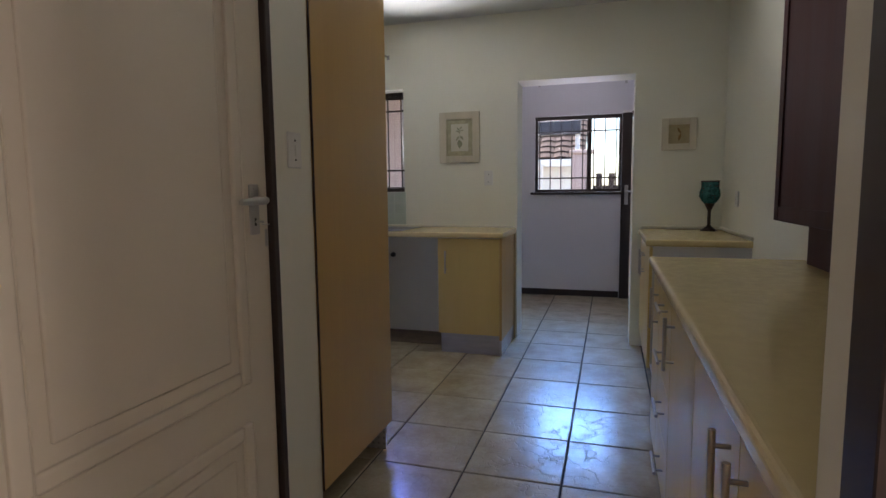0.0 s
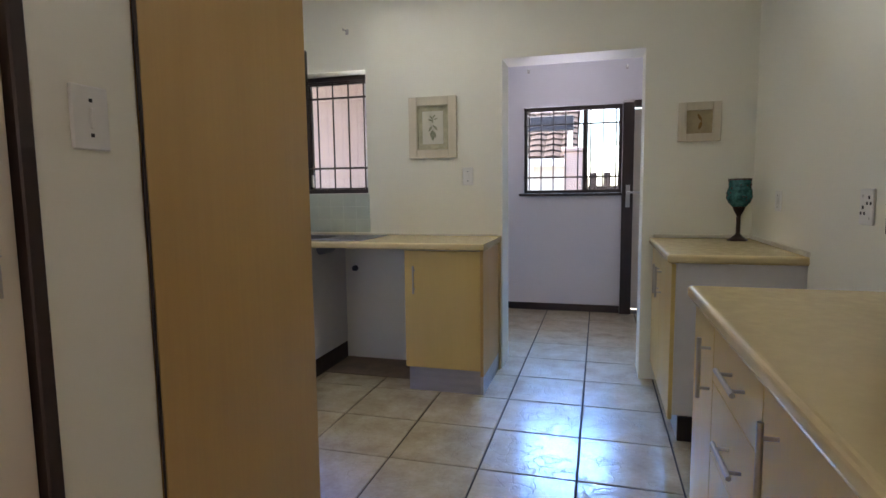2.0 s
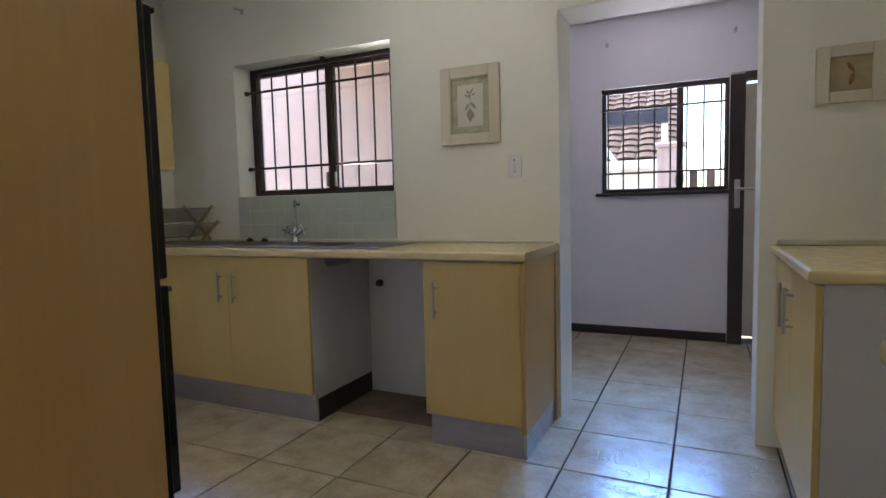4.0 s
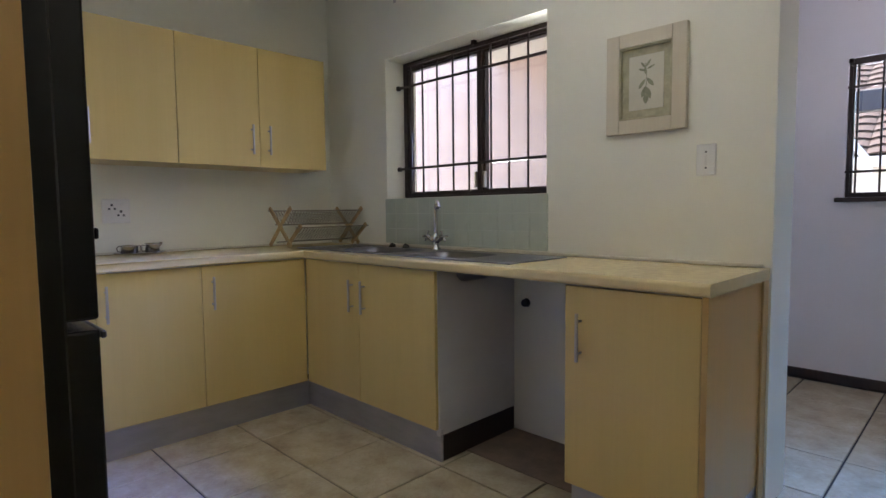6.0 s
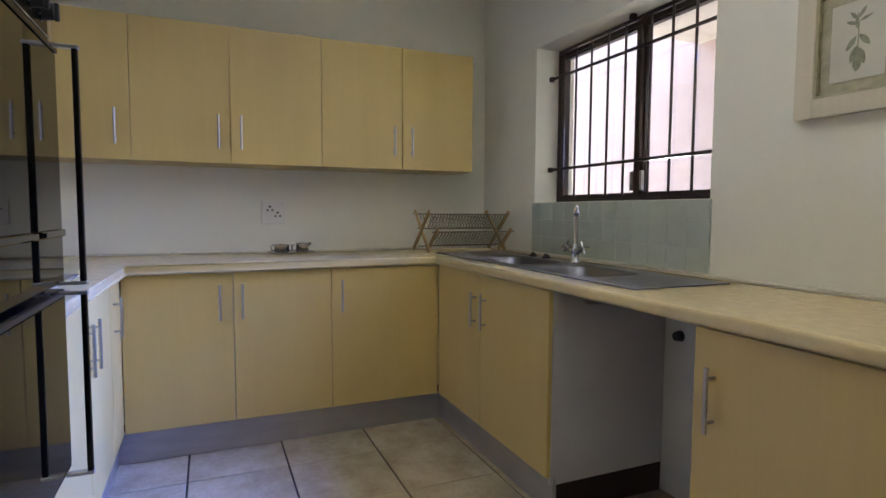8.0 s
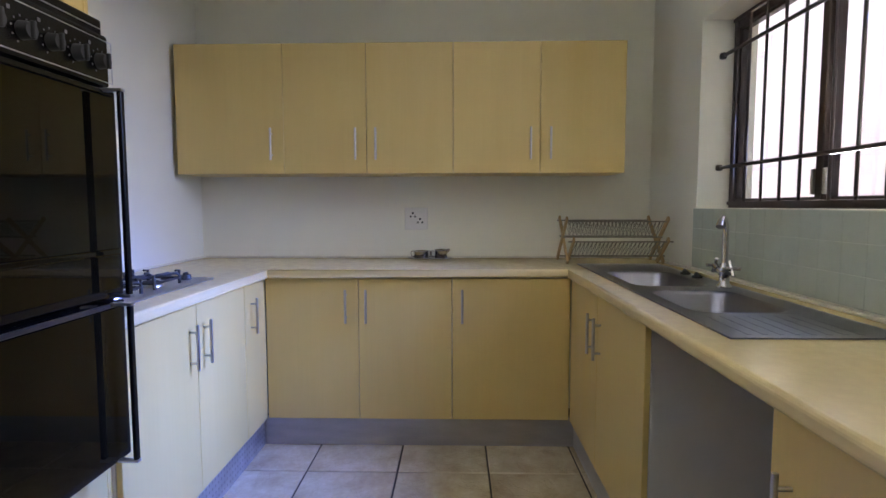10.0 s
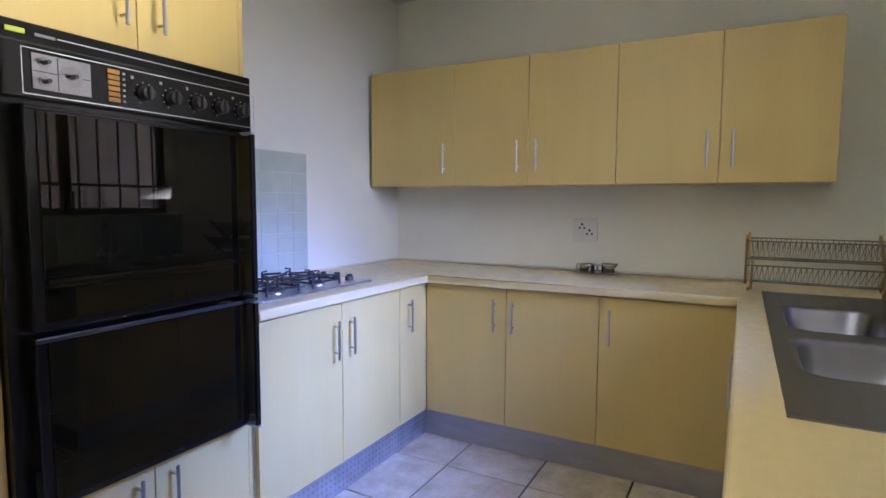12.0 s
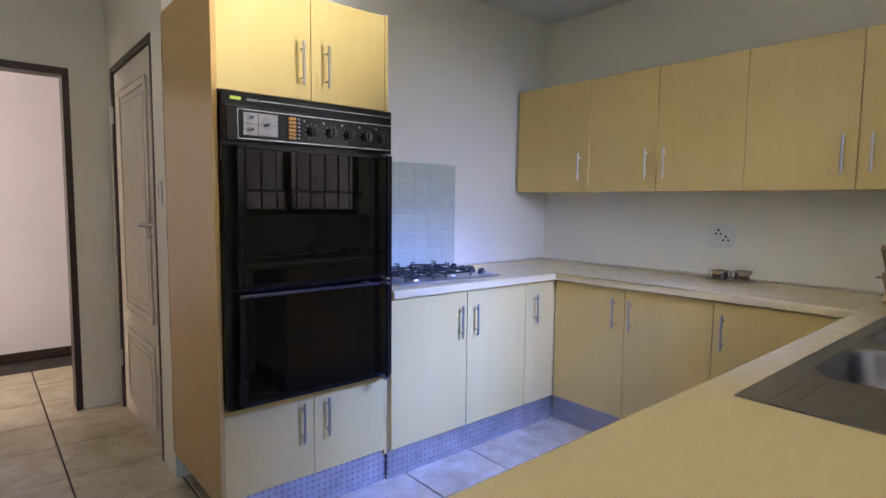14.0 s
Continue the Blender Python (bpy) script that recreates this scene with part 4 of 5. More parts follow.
def kitchen_sink():
    x0, x1, y0, y1 = SINK_BOX
    s = unit_at("kitchen_sink", x0, x1, y0, y1, TOP, "stainless steel inset sink with two bowls and two drainers", "sink")
    bowls = ((-2.040, -1.560), (-1.470, -1.050))
    z = TOP + 0.0045
    bm = B()
    # rim plates round the bowls
    box(bm, x0, x1, y0, bowl_y0, TOP + 0.0005, z)
    part("rim", bm, SINK, s)
    bm = B()
    box(bm, x0, x1, bowl_y1, y1, TOP + 0.0005, z)
    part("rim", bm, SINK, s)
    xs = [x0, bowls[0][0], bowls[0][1], bowls[1][0], bowls[1][1], x1]
    for a, b, name in ((xs[0], xs[1], "drainer"), (xs[2], xs[3], "divider"), (xs[4], xs[5], "drainer")):
        bm = B()
        box(bm, a, b, bowl_y0, bowl_y1, TOP + 0.0005, z)
        part(name, bm, SINK, s)
    for a, b in bowls:
        bm = B()
        rings = []
        levels = ((-0.001, z + 0.0002, 0.001), (0.0, z + 0.0008, 0.075), (0.004, z + 0.0016, 0.074), (0.010, z - 0.001, 0.072), (0.018, z - 0.012, 0.070), (0.026, TOP - 0.080, 0.065), (0.050, TOP - 0.104, 0.05), (0.11, TOP - 0.108, 0.03))
        for inset, h, r in levels:
            rings.append([bm.verts.new((x, y, h)) for x, y in rounded_rect(a + inset, b - inset, bowl_y0 + inset, bowl_y1 - inset, r)])
        for r0, r1 in zip(rings, rings[1:]):
            for k in range(len(r0)):
                bm.faces.new((r0[k], r0[(k + 1) % len(r0)], r1[(k + 1) % len(r0)], r1[k])).smooth = True
        bm.faces.new(rings[-1])
        # corner fillets of the deck
        bowl = part("bowl", bm, SINK, s)
        bm = B()
        lathe(bm, ((a + b) / 2, (bowl_y0 + bowl_y1) / 2, TOP - 0.1075), [(0.035, 0), (0.035, 0.002), (0.026, 0.003), (0.024, 0.0005)], 20)
        part("waste", bm, CHROME, bowl)
        bm = B()
        tube(bm, [(b - 0.027, (bowl_y0 + bowl_y1) / 2, TOP - 0.05), (b - 0.031, (bowl_y0 + bowl_y1) / 2, TOP - 0.05)], 0.012, 14)
        part("overflow", bm, CHROME, bowl)
    for lo, hi in ((x0 + 0.03, xs[1] - 0.035), (xs[4] + 0.04, x1 - 0.03)):
        for k in range(8):
            y = bowl_y0 + 0.02 + k * (bowl_y1 - bowl_y0 - 0.04) / 7
            bm = B()
            box(bm, lo, hi, y - 0.005, y + 0.005, z - 0.001, z + 0.0007, 0.0005)
            part("drainer_rib", bm, SINK, s)
    for x in (-1.93, -1.81):
        bm = B()
        lathe(bm, (x, 5.272, z), [(0.021, 0), (0.023, 0.006), (0.014, 0.011), (0.006, 0.018)], 14)
        tube(bm, [(x - 0.02, 5.272, z + 0.014), (x, 5.268, z + 0.022), (x + 0.024, 5.274, z + 0.012)], 0.004, 8)
        solid("sink_plug", bm, PINHOLE, "black rubber sink plug lying on the sink edge", "plug", group="plugs")
    return s


kitchen_sink()


def mixer_tap(x, y):
    z = TOP + 0.0046
    t = thing("mixer_tap", (x, y, z), "chrome swan-neck mixer tap with cross handles", "tap")
    bm = B()
    lathe(bm, (x, y, z), [(0.026, 0), (0.026, 0.008), (0.018, 0.016), (0.017, 0.05), (0.021, 0.062), (0.014, 0.078), (0.011, 0.09)], 20)
    part("base", bm, CHROME, t)
    bm = B()
    pts = [(x, y, z + 0.085), (x, y, z + 0.20)]
    for k in range(1, 9):
        a = math.pi * 0.85 * k / 8
        pts.append((x + 0.80 * (0.055 - 0.055 * math.cos(a)), y - 0.60 * (0.055 - 0.055 * math.cos(a)), z + 0.20 + 0.055 * math.sin(a)))
    tube(bm, pts, [0.0105] * 8 + [0.0115, 0.0135], 14)
    part("spout", bm, CHROME, t)
    for s in (-1, 1):
        bm = B()
        tube(bm, [(x, y, z + 0.040), (x + s * 0.040, y - 0.004, z + 0.062)], [0.013, 0.011], 12)
        tube(bm, [(x + s * 0.040, y - 0.004, z + 0.062), (x + s * 0.062, y - 0.006, z + 0.074)], [0.015, 0.013], 12)
        arm = part("valve", bm, CHROME, t)
        c = Vector((x + s * 0.064, y - 0.006, z + 0.075))
        for d in (Vector((0, 1, 0)), Vector((-s * 0.48, 0, 0.88))):
            bm = B()
            tube(bm, [c - d * 0.030, c, c + d * 0.030], [0.0068, 0.005, 0.0068], 10)
            part("cross_arm", bm, CHROME, arm)


mixer_tap(-1.545, 5.255)


def gas_hob():
    x0, x1, y0, y1 = HOB_BOX
    z = TOP
    h = unit_at("gas_hob", x0, x1, y0, y1, z, "stainless steel gas hob with black cast-iron grates", "hob")
    bm = B()
    box(bm, x0, x1, y0, y1, z, z + 0.009, 0.004, 2)
    part("plate", bm, STEEL, h)
    zt = z + 0.009
    spots = ((-1.250, 3.145, 0.040), (-1.250, 2.965, 0.030), (-1.510, 3.145, 0.030), (-1.510, 2.965, 0.046))
    for cx, cy, r in spots:
        bm = B()
        lathe(bm, (cx, cy, zt), [(r + 0.012, 0), (r + 0.010, 0.010), (r, 0.012)], 24)
        ring = part("burner", bm, STEEL, h)
        bm = B()
        lathe(bm, (cx, cy, zt + 0.0121), [(r, 0), (r + 0.001, 0.006), (r * 0.8, 0.009)], 24)
        part("cap", bm, IRON, ring)
        # four fingers on a square, with up-turned ends
        for k in range(4):
            a = radians(45 + 90 * k)
            dx, dy = math.cos(a), math.sin(a)
            bm = B()
            tube(bm, [(cx + dx * 0.022, cy + dy * 0.022, zt + 0.040), (cx + dx * 0.112, cy + dy * 0.078, zt + 0.040), (cx + dx * 0.125, cy + dy * 0.086, zt + 0.030), (cx + dx * 0.125, cy + dy * 0.086, zt)], 0.0055, 8)
            part("grate", bm, IRON, h)
        bm = B()
        q = [(cx + sx * 0.088, cy + sy * 0.061, zt + 0.022) for sx, sy in ((1, 1), (-1, 1), (-1, -1), (1, -1), (1, 1))]
        tube(bm, q, 0.0045, 8)
        for sx, sy in ((1, 1), (-1, 1), (-1, -1), (1, -1)):
            tube(bm, [(cx + sx * 0.088, cy + sy * 0.061, zt), (cx + sx * 0.088, cy + sy * 0.061, zt + 0.05), (cx + sx * 0.060, cy + sy * 0.061, zt + 0.052)], 0.0045, 8)
        part("grate", bm, IRON, h)
    for k in range(4):
        bm = B()
        cy = 2.935 + 0.080 * k
        lathe(bm, (-1.710, cy, zt), [(0.021, 0), (0.019, 0.018), (0.016, 0.020)], 18)
        box(bm, -1.727, -1.693, cy - 0.004, cy + 0.004, zt + 0.020, zt + 0.029, 0.002)
        part("knob", bm, PINHOLE, h, "black knob")


gas_hob()

# ---- things on the worktops ----


def dish_rack():
    """Two-tier folding rack: crossed bamboo legs at both ends, wire shelves between."""
    y0, y1, xc, z = 4.832, 5.340, -2.450, TOP + 0.0052
    r = thing("dish_rack", (xc, (y0 + y1) / 2, z), "folding bamboo dish rack with steel wire shelves", "dish rack")
    for y in (y0, y1):
        s = 1 if y == y0 else -1
        for k, (xa, za, xb, zb) in enumerate(((-0.12, 0.0, 0.135, 0.228), (0.11, 0.0, -0.135, 0.228), (0.05, 0.0, 0.205, 0.125))):
            bm = B()
            d = Vector((xb - xa, 0, zb - za)).normalized()
            nrm = Vector((-d.z, 0, d.x)) * 0.011
            yy = y + s * 0.011 * k
            quad = [Vector((xc + xa, yy, z + za)) - nrm, Vector((xc + xb, yy, z + zb)) - nrm, Vector((xc + xb, yy, z + zb)) + nrm, Vector((xc + xa, yy, z + za)) + nrm]
            low = min(v.z for v in quad) - z
            a = [bm.verts.new(v - Vector((0, 0.005, low))) for v in quad]
            b = [bm.verts.new(v + Vector((0, 0.005, -low))) for v in quad]
            bm.faces.new(a), bm.faces.new(b[::-1])
            for i in range(4):
                bm.faces.new((a[i], a[(i + 1) % 4], b[(i + 1) % 4], b[i]))
            part("leg", bm, RACK_WOOD, r)
    rods = [(-0.125, 0.218), (0.125, 0.218), (-0.045, 0.135), (0.045, 0.135), (0.195, 0.120), (0.085, 0.040), (-0.03, 0.03)]
    for dx, dz in rods:
        bm = B()
        tube(bm, [(xc + dx, y0 - 0.004, z + dz), (xc + dx, y1 + 0.004, z + dz)], 0.0038, 6)
        part("rod", bm, RACK_WIRE, r)
    for (xa, za), (xb, zb), name in (((-0.125, 0.218), (-0.045, 0.135), "wire"), ((0.125, 0.218), (0.045, 0.135), "wire"), ((0.195, 0.120), (0.085, 0.040), "wire")):
        n = 24
        for k in range(n):
            bm = B()
            ya = y0 + 0.02 + (y1 - y0 - 0.04) * k / n
            yb = ya + (y1 - y0 - 0.04) / n
            tube(bm, [(xc + xa, ya, z + za), (xc + xb, (ya + yb) / 2, z + zb), (xc + xa, yb, z + za)], 0.0021, 5)
            part(name, bm, RACK_WIRE, r)


dish_rack()


def tray_set():
    cx, cy = -2.650, 4.124
    bm = B()
    lathe(bm, (0, 0, 0), [(0.075, 0.0), (0.085, 0.003), (0.094, 0.010), (0.097, 0.010), (0.086, 0.0015), (0.0, 0.0015)][:5], 32)
    bmesh.ops.scale(bm, vec=(0.75, 1.38, 1), verts=bm.verts)
    bmesh.ops.translate(bm, vec=(cx, cy, TOP + 0.0005), verts=bm.verts)
    solid("serving_tray", bm, CUP_STEEL, "small oval stainless steel serving tray on the worktop", "tray")
    z = TOP + 0.003
    for y, prof, name, label, side in ((cy - 0.052, [(0.036, 0), (0.041, 0.006), (0.041, 0.040), (0.043, 0.046), (0.039, 0.046), (0.037, 0.008)], "sugar_bowl", "small stainless steel two-handled sugar bowl on the tray", (-1, 1)),
                                       (cy + 0.060, [(0.030, 0), (0.036, 0.006), (0.034, 0.044), (0.037, 0.053), (0.034, 0.053), (0.031, 0.008)], "milk_jug", "small stainless steel milk jug on the tray", (-1,))):
        j = thing(name, (cx, y, z), label, "jug")
        bm = B()
        lathe(bm, (cx, y, z), prof, 28)
        part("cup", bm, CUP_STEEL, j)
        for s in side:
            bm = B()
            r0 = 0.038
            tube(bm, [(cx, y + s * r0, z + 0.012), (cx, y + s * (r0 + 0.018), z + 0.016), (cx, y + s * (r0 + 0.022), z + 0.034), (cx, y + s * (r0 + 0.012), z + 0.045), (cx, y + s * r0, z + 0.042)], 0.0028, 8)
            part("handle", bm, CUP_STEEL, j)
        if name == "milk_jug":
            bm = B()
            tube(bm, [(cx, y + 0.030, z + 0.040), (cx, y + 0.050, z + 0.054)], [0.012, 0.006], 10)
            part("spout", bm, CUP_STEEL, j)


tray_set()


def goblet():
    x, y, z = 1.395, 5.215, TOP
    g = thing("candle_goblet", (x, y, z), "turquoise mosaic glass candle goblet on a dark twisted stem", "candle holder")
    bm = B()
    lathe(bm, (x, y, z), [(0.053, 0), (0.053, 0.006), (0.036, 0.018), (0.016, 0.034), (0.010, 0.046)], 6)
    part("foot", bm, BRONZE, g)
    bm = B()
    prof = [(0.010, 0.0455)]
    for k in range(1, 24):
        h = 0.0455 + 0.105 * k / 24
        prof.append((0.009 + 0.0035 * abs(math.sin(k * 0.75)), h))
    prof += [(0.018, 0.155), (0.028, 0.175), (0.034, 0.192)]
    lathe(bm, (x, y, z), prof, 18)
    part("stem", bm, BRONZE, g)
    bm = B()
    lathe(bm, (x, y, z), [(0.036, 0.1925), (0.056, 0.215), (0.067, 0.245), (0.064, 0.280), (0.056, 0.305), (0.059, 0.345), (0.055, 0.345), (0.052, 0.305), (0.060, 0.280), (0.062, 0.245), (0.050, 0.220)], 32)
    part("bowl", bm, TURQUOISE, g)
    bm = B()
    lathe(bm, (x, y, z), [(0.0602, 0.340), (0.0608, 0.349), (0.0545, 0.349), (0.0545, 0.3455)], 32)
    part("rim", bm, BRONZE, g)
    rnd = random.Random(4)
    for k in range(26):
        a, h = rnd.uniform(0, 2 * math.pi), rnd.uniform(0.225, 0.33)
        r = 0.0675 if 0.235 < h < 0.275 else (0.0625 if h < 0.3 else 0.0585)
        bm = B()
        c = Vector((x + r * math.cos(a), y + r * math.sin(a), z + h))
        d = Vector((math.cos(a), math.sin(a), 0))
        tube(bm, [c - d * 0.004, c + d * 0.002], 0.0042, 6)
        part("bead", bm, BRONZE, g)


goblet()

# ---- mahogany cupboard over the long counter ----
c = thing("mahogany_cupboard", (1.40, 2.62, TOP), "dark varnished mahogany cupboard standing on its backboard", "cupboard")
bm = B()
box(bm, 1.468, EAST - 0.002, 1.95, 3.440, TOP, 1.064, 0.002)
part("backboard", bm, RED_WOOD, c)
bm = B()
box(bm, 1.372, EAST - 0.002, 1.95, 3.455, 1.065, 2.25, 0.003)
part("body", bm, RED_WOOD, c)
for y0, y1 in ((1.955, 2.700), (2.706, 3.450)):
    bm = B()
    box(bm, 1.354, 1.3715, y0, y1, 1.070, 2.245, 0.003)
    d = part("door", bm, RED_WOOD, c)
    bm = B()
    box(bm, 1.348, 1.3535, y0 + 0.001, y0 + 0.055, 1.071, 2.244, 0.002), box(bm, 1.348, 1.3535, y1 - 0.055, y1 - 0.001, 1.071, 2.244, 0.002)
    box(bm, 1.348, 1.3535, y0 + 0.055, y1 - 0.055, 1.071, 1.126, 0.002), box(bm, 1.348, 1.3535, y0 + 0.055, y1 - 0.055, 2.189, 2.244, 0.002)
    part("door_frame", bm, RED_WOOD, d)

# ---- on the walls ----


def picture(x0, x1, z0, z1, rim, slip, motif, label):
    y = NORTH - 0.001
    p = thing("picture", ((x0 + x1) / 2, y, z0), label, "picture", "pictures on the wall")
    rims = ((x0, x0 + rim, z0, z1), (x1 - rim, x1, z0, z1), (x0 + rim + 0.0006, x1 - rim - 0.0006, z0, z0 + rim), (x0 + rim + 0.0006, x1 - rim - 0.0006, z1 - rim, z1))
    for a, b, c0, c1 in rims:
        bm = B()
        box(bm, a, b, y - 0.028, y, c0, c1, 0.003, 2)
        part("frame_rail", bm, PALE_WOOD, p)
    bm = B()
    box(bm, x0 + rim + 0.001, x1 - rim - 0.001, y - 0.010, y - 0.002, z0 + rim + 0.001, z1 - rim - 0.001)
    part("mount", bm, SLIP if slip else TAN, p)
    if slip:
        for a, b, c0, c1 in ((x0 + rim, x0 + rim + 0.008, z0 + rim, z1 - rim), (x1 - rim - 0.008, x1 - rim, z0 + rim, z1 - rim), (x0 + rim + 0.0085, x1 - rim - 0.0085, z0 + rim, z0 + rim + 0.008), (x0 + rim + 0.0085, x1 - rim - 0.0085, z1 - rim - 0.008, z1 - rim)):
            bm = B()
            box(bm, a, b, y - 0.024, y - 0.0105, c0, c1)
            part("slip", bm, SLIP, p)
    m = rim + slip
    bm = B()
    box(bm, x0 + m, x1 - m, y - 0.0125, y - 0.0105, z0 + m, z1 - m)
    part("sheet", bm, PAPER if slip else TAN, p)
    return motif(p, (x0 + x1) / 2, y - 0.0128, (z0 + z1) / 2)


def leaf(bm, x, y, z, length, width, ang):
    n, pts, back = 7, [], []
    for k in range(n + 1):
        s = k / n
        w = width * math.sin(math.pi * s) ** 0.8
        pts.append((s * length, w)), back.append((s * length, -w))
    loop = pts + back[::-1][1:-1]
    ca, sa = math.cos(ang), math.sin(ang)
    lo = [bm.verts.new((x + u * ca - v * sa, y, z + u * sa + v * ca)) for u, v in loop]
    hi = [bm.verts.new((x + u * ca - v * sa, y - 0.0008, z + u * sa + v * ca)) for u, v in loop]
    bm.faces.new(lo), bm.faces.new(hi[::-1])
    for k in range(len(loop)):
        bm.faces.new((lo[k], lo[(k + 1) % len(loop)], hi[(k + 1) % len(loop)], hi[k]))


def botanical(p, x, y, z):
    bm = B()
    tube(bm, [(x - 0.002, y, z + 0.075), (x + 0.002, y, z + 0.02), (x, y, z - 0.06)], 0.0012, 6)
    part("stalk", bm, INK, p)
    for dx, dz, ln, w, a in ((0, -0.015, 0.050, 0.009, 250), (0.002, -0.02, 0.052, 0.010, 290), (0.004, 0.015, 0.045, 0.008, 310), (-0.004, 0.012, 0.045, 0.007, 235), (0, -0.045, 0.042, 0.011, 270),
                             (0, 0.055, 0.035, 0.005, 130), (0, 0.06, 0.034, 0.005, 55), (0.002, 0.05, 0.038, 0.004, 20), (-0.002, 0.045, 0.032, 0.005, 160), (0, 0.03, 0.03, 0.006, 100)):
        bm = B()
        leaf(bm, x + dx, y, z + dz, ln, w, radians(a))
        part("leaf", bm, INK, p)


def feather(p, x, y, z):
    bm = B()
    leaf(bm, x - 0.012, y, z + 0.048, 0.052, 0.008, radians(300))
    leaf(bm, x + 0.012, y - 0.001, z + 0.006, 0.055, 0.009, radians(255))
    part("leaf", bm, OCHRE, p, "ochre pressed leaf")


picture(-0.609, -0.277, 1.422, 1.826, 0.056, 0.038, botanical, "botanical print in a wide whitewashed wooden frame")
picture(1.083, 1.317, 1.474, 1.702, 0.046, 0.0, feather, "small framed pressed leaf in a whitewashed frame")


def switch(x, z, wall, label, name="light_switch", w=0.074, h=0.118):
    """A rocker switch. wall: N (on the north wall), P (on the passage wall), E (on the east wall); x runs along the wall."""
    def b(a0, a1, d0, d1, c0, c1, bev=0.0):
        bm = B()
        if wall == "N":
            box(bm, a0, a1, NORTH - d1, NORTH - d0, c0, c1, bev)
        elif wall == "P":
            box(bm, PASSAGE + d0, PASSAGE + d1, a0, a1, c0, c1, bev)
        elif wall == "W":
            box(bm, WEST + d0, WEST + d1, a0, a1, c0, c1, bev)
        else:
            box(bm, EAST - d1, EAST - d0, a0, a1, c0, c1, bev)
        return bm
    at = {"N": (x, NORTH, z), "P": (PASSAGE, x, z), "E": (EAST, x, z), "W": (WEST, x, z)}[wall]
    s = thing(name, at, label, "socket" if "socket" in name else "switch", "switches and sockets")
    part("faceplate", b(x - w / 2, x + w / 2, 0.001, 0.009, z - h / 2, z + h / 2, 0.003), PLASTIC, s)
    if name == "light_switch":
        part("rocker", b(x - 0.005, x + 0.005, 0.0095, 0.014, z - 0.020, z + 0.018, 0.002), PLASTIC, s)
        for dz in (-0.030, 0.030):
            part("screw", b(x - 0.0032, x + 0.0032, 0.0092, 0.0102, z + dz - 0.0032, z + dz + 0.0032), PINHOLE, s)
    else:
        for ox, oz in ((-0.020, 0.016), (0.022, -0.018)):
            for dx, dz, r in ((0, 0.016, 0.0058), (-0.013, -0.004, 0.0052), (0.013, -0.004, 0.0052)):
                if abs(ox + dx) < w / 2 - 0.006 and abs(oz + dz) < h / 2 - 0.006:
                    part("pin_hole", b(x + ox + dx - r, x + ox + dx + r, 0.0092, 0.0102, z + oz + dz - r, z + oz + dz + r), PINHOLE, s)
        for ox, oz in ((0.026, 0.036), (-0.026, -0.038)):
            part("rocker", b(x + ox - 0.007, x + ox + 0.007, 0.0095, 0.013, z + oz - 0.006, z + oz + 0.006, 0.002), PLASTIC, s)


switch(2.557, 1.330, "P", "white light switch beside the passage door", w=0.076, h=0.112)
switch(-0.206, 1.296, "N", "white light switch below the botanical print", w=0.072, h=0.118)
switch(4.039, 1.130, "W", "white double wall socket above the worktop", "wall_socket", 0.135, 0.128)
switch(3.935, 1.127, "E", "cream wall socket above the long counter", "wall_socket", 0.098, 0.122)
switch(4.890, 1.128, "E", "white light switch above the end worktop", w=0.085, h=0.100)


def hook(x, y, z):
    h = thing("curtain_hook", (x, y, z), "small metal curtain-rail hook on the wall", "hook", "curtain hooks")
    bm = B()
    box(bm, x - 0.012, x + 0.012, y - 0.004, y - 0.0005, z - 0.018, z + 0.018, 0.002)
    part("back_plate", bm, HANDLE, h)
    bm = B()
    tube(bm, [(x, y - 0.004, z + 0.004), (x, y - 0.045, z + 0.004), (x, y - 0.060, z - 0.004), (x, y - 0.066, z + 0.008)], 0.005, 8)
    part("arm", bm, HANDLE, h)


hook(-2.009, NORTH, 2.37), hook(-1.055, NORTH, 2.30), hook(-0.047, LAUNDRY_N, 2.358), hook(0.873, LAUNDRY_N, 2.340)

# waste pipe stub in the machine gap
bm = B()
tube(bm, [(-1.042, NORTH - 0.001, 0.658), (-1.042, NORTH - 0.025, 0.658)], [0.022, 0.018], 16)
solid("pipe_stub", bm, PINHOLE, "black capped drain pipe in the machine gap", "pipe")

# bare floor under the machine space
bm = B()
box(bm, GAP_W + 0.002, GAP_E - 0.002, 5.020, NORTH - 0.003, 0.0015, 0.006, 0.0015)
solid("floor_screed", bm, SCREED, "bare brown screed patch in the machine gap", "floor", "structure")

# ---- outside ----
bm = B()
vs = [bm.verts.new(p) for p in ((-400, -400, -0.32), (400, -400, -0.32), (400, 400, -0.32), (-400, 400, -0.32))]
bm.faces.new(vs)
solid("ground", bm, PAVING, "dry brown ground outside the house", "ground", "structure")
bm = B()
box(bm, -9.0, -1.4, 7.55, 7.75, -0.32, 3.30)
solid("yard_wall", bm, PINK, "sunlit pink plastered boundary wall outside the sink window", "wall", "structure")
bm = B()
box(bm, WEST - 0.25, 3.4, -0.6, LAUNDRY_S + 0.15, CEIL + 0.16, CEIL + 0.32), box(bm, -1.1, 3.4, LAUNDRY_S + 0.15, LAUNDRY_N + 0.35, CEIL + 0.16, CEIL + 0.32)
solid("roof_slab", bm, WHITE_PLASTER, "plain roof slab over the kitchen", "roof", "structure")

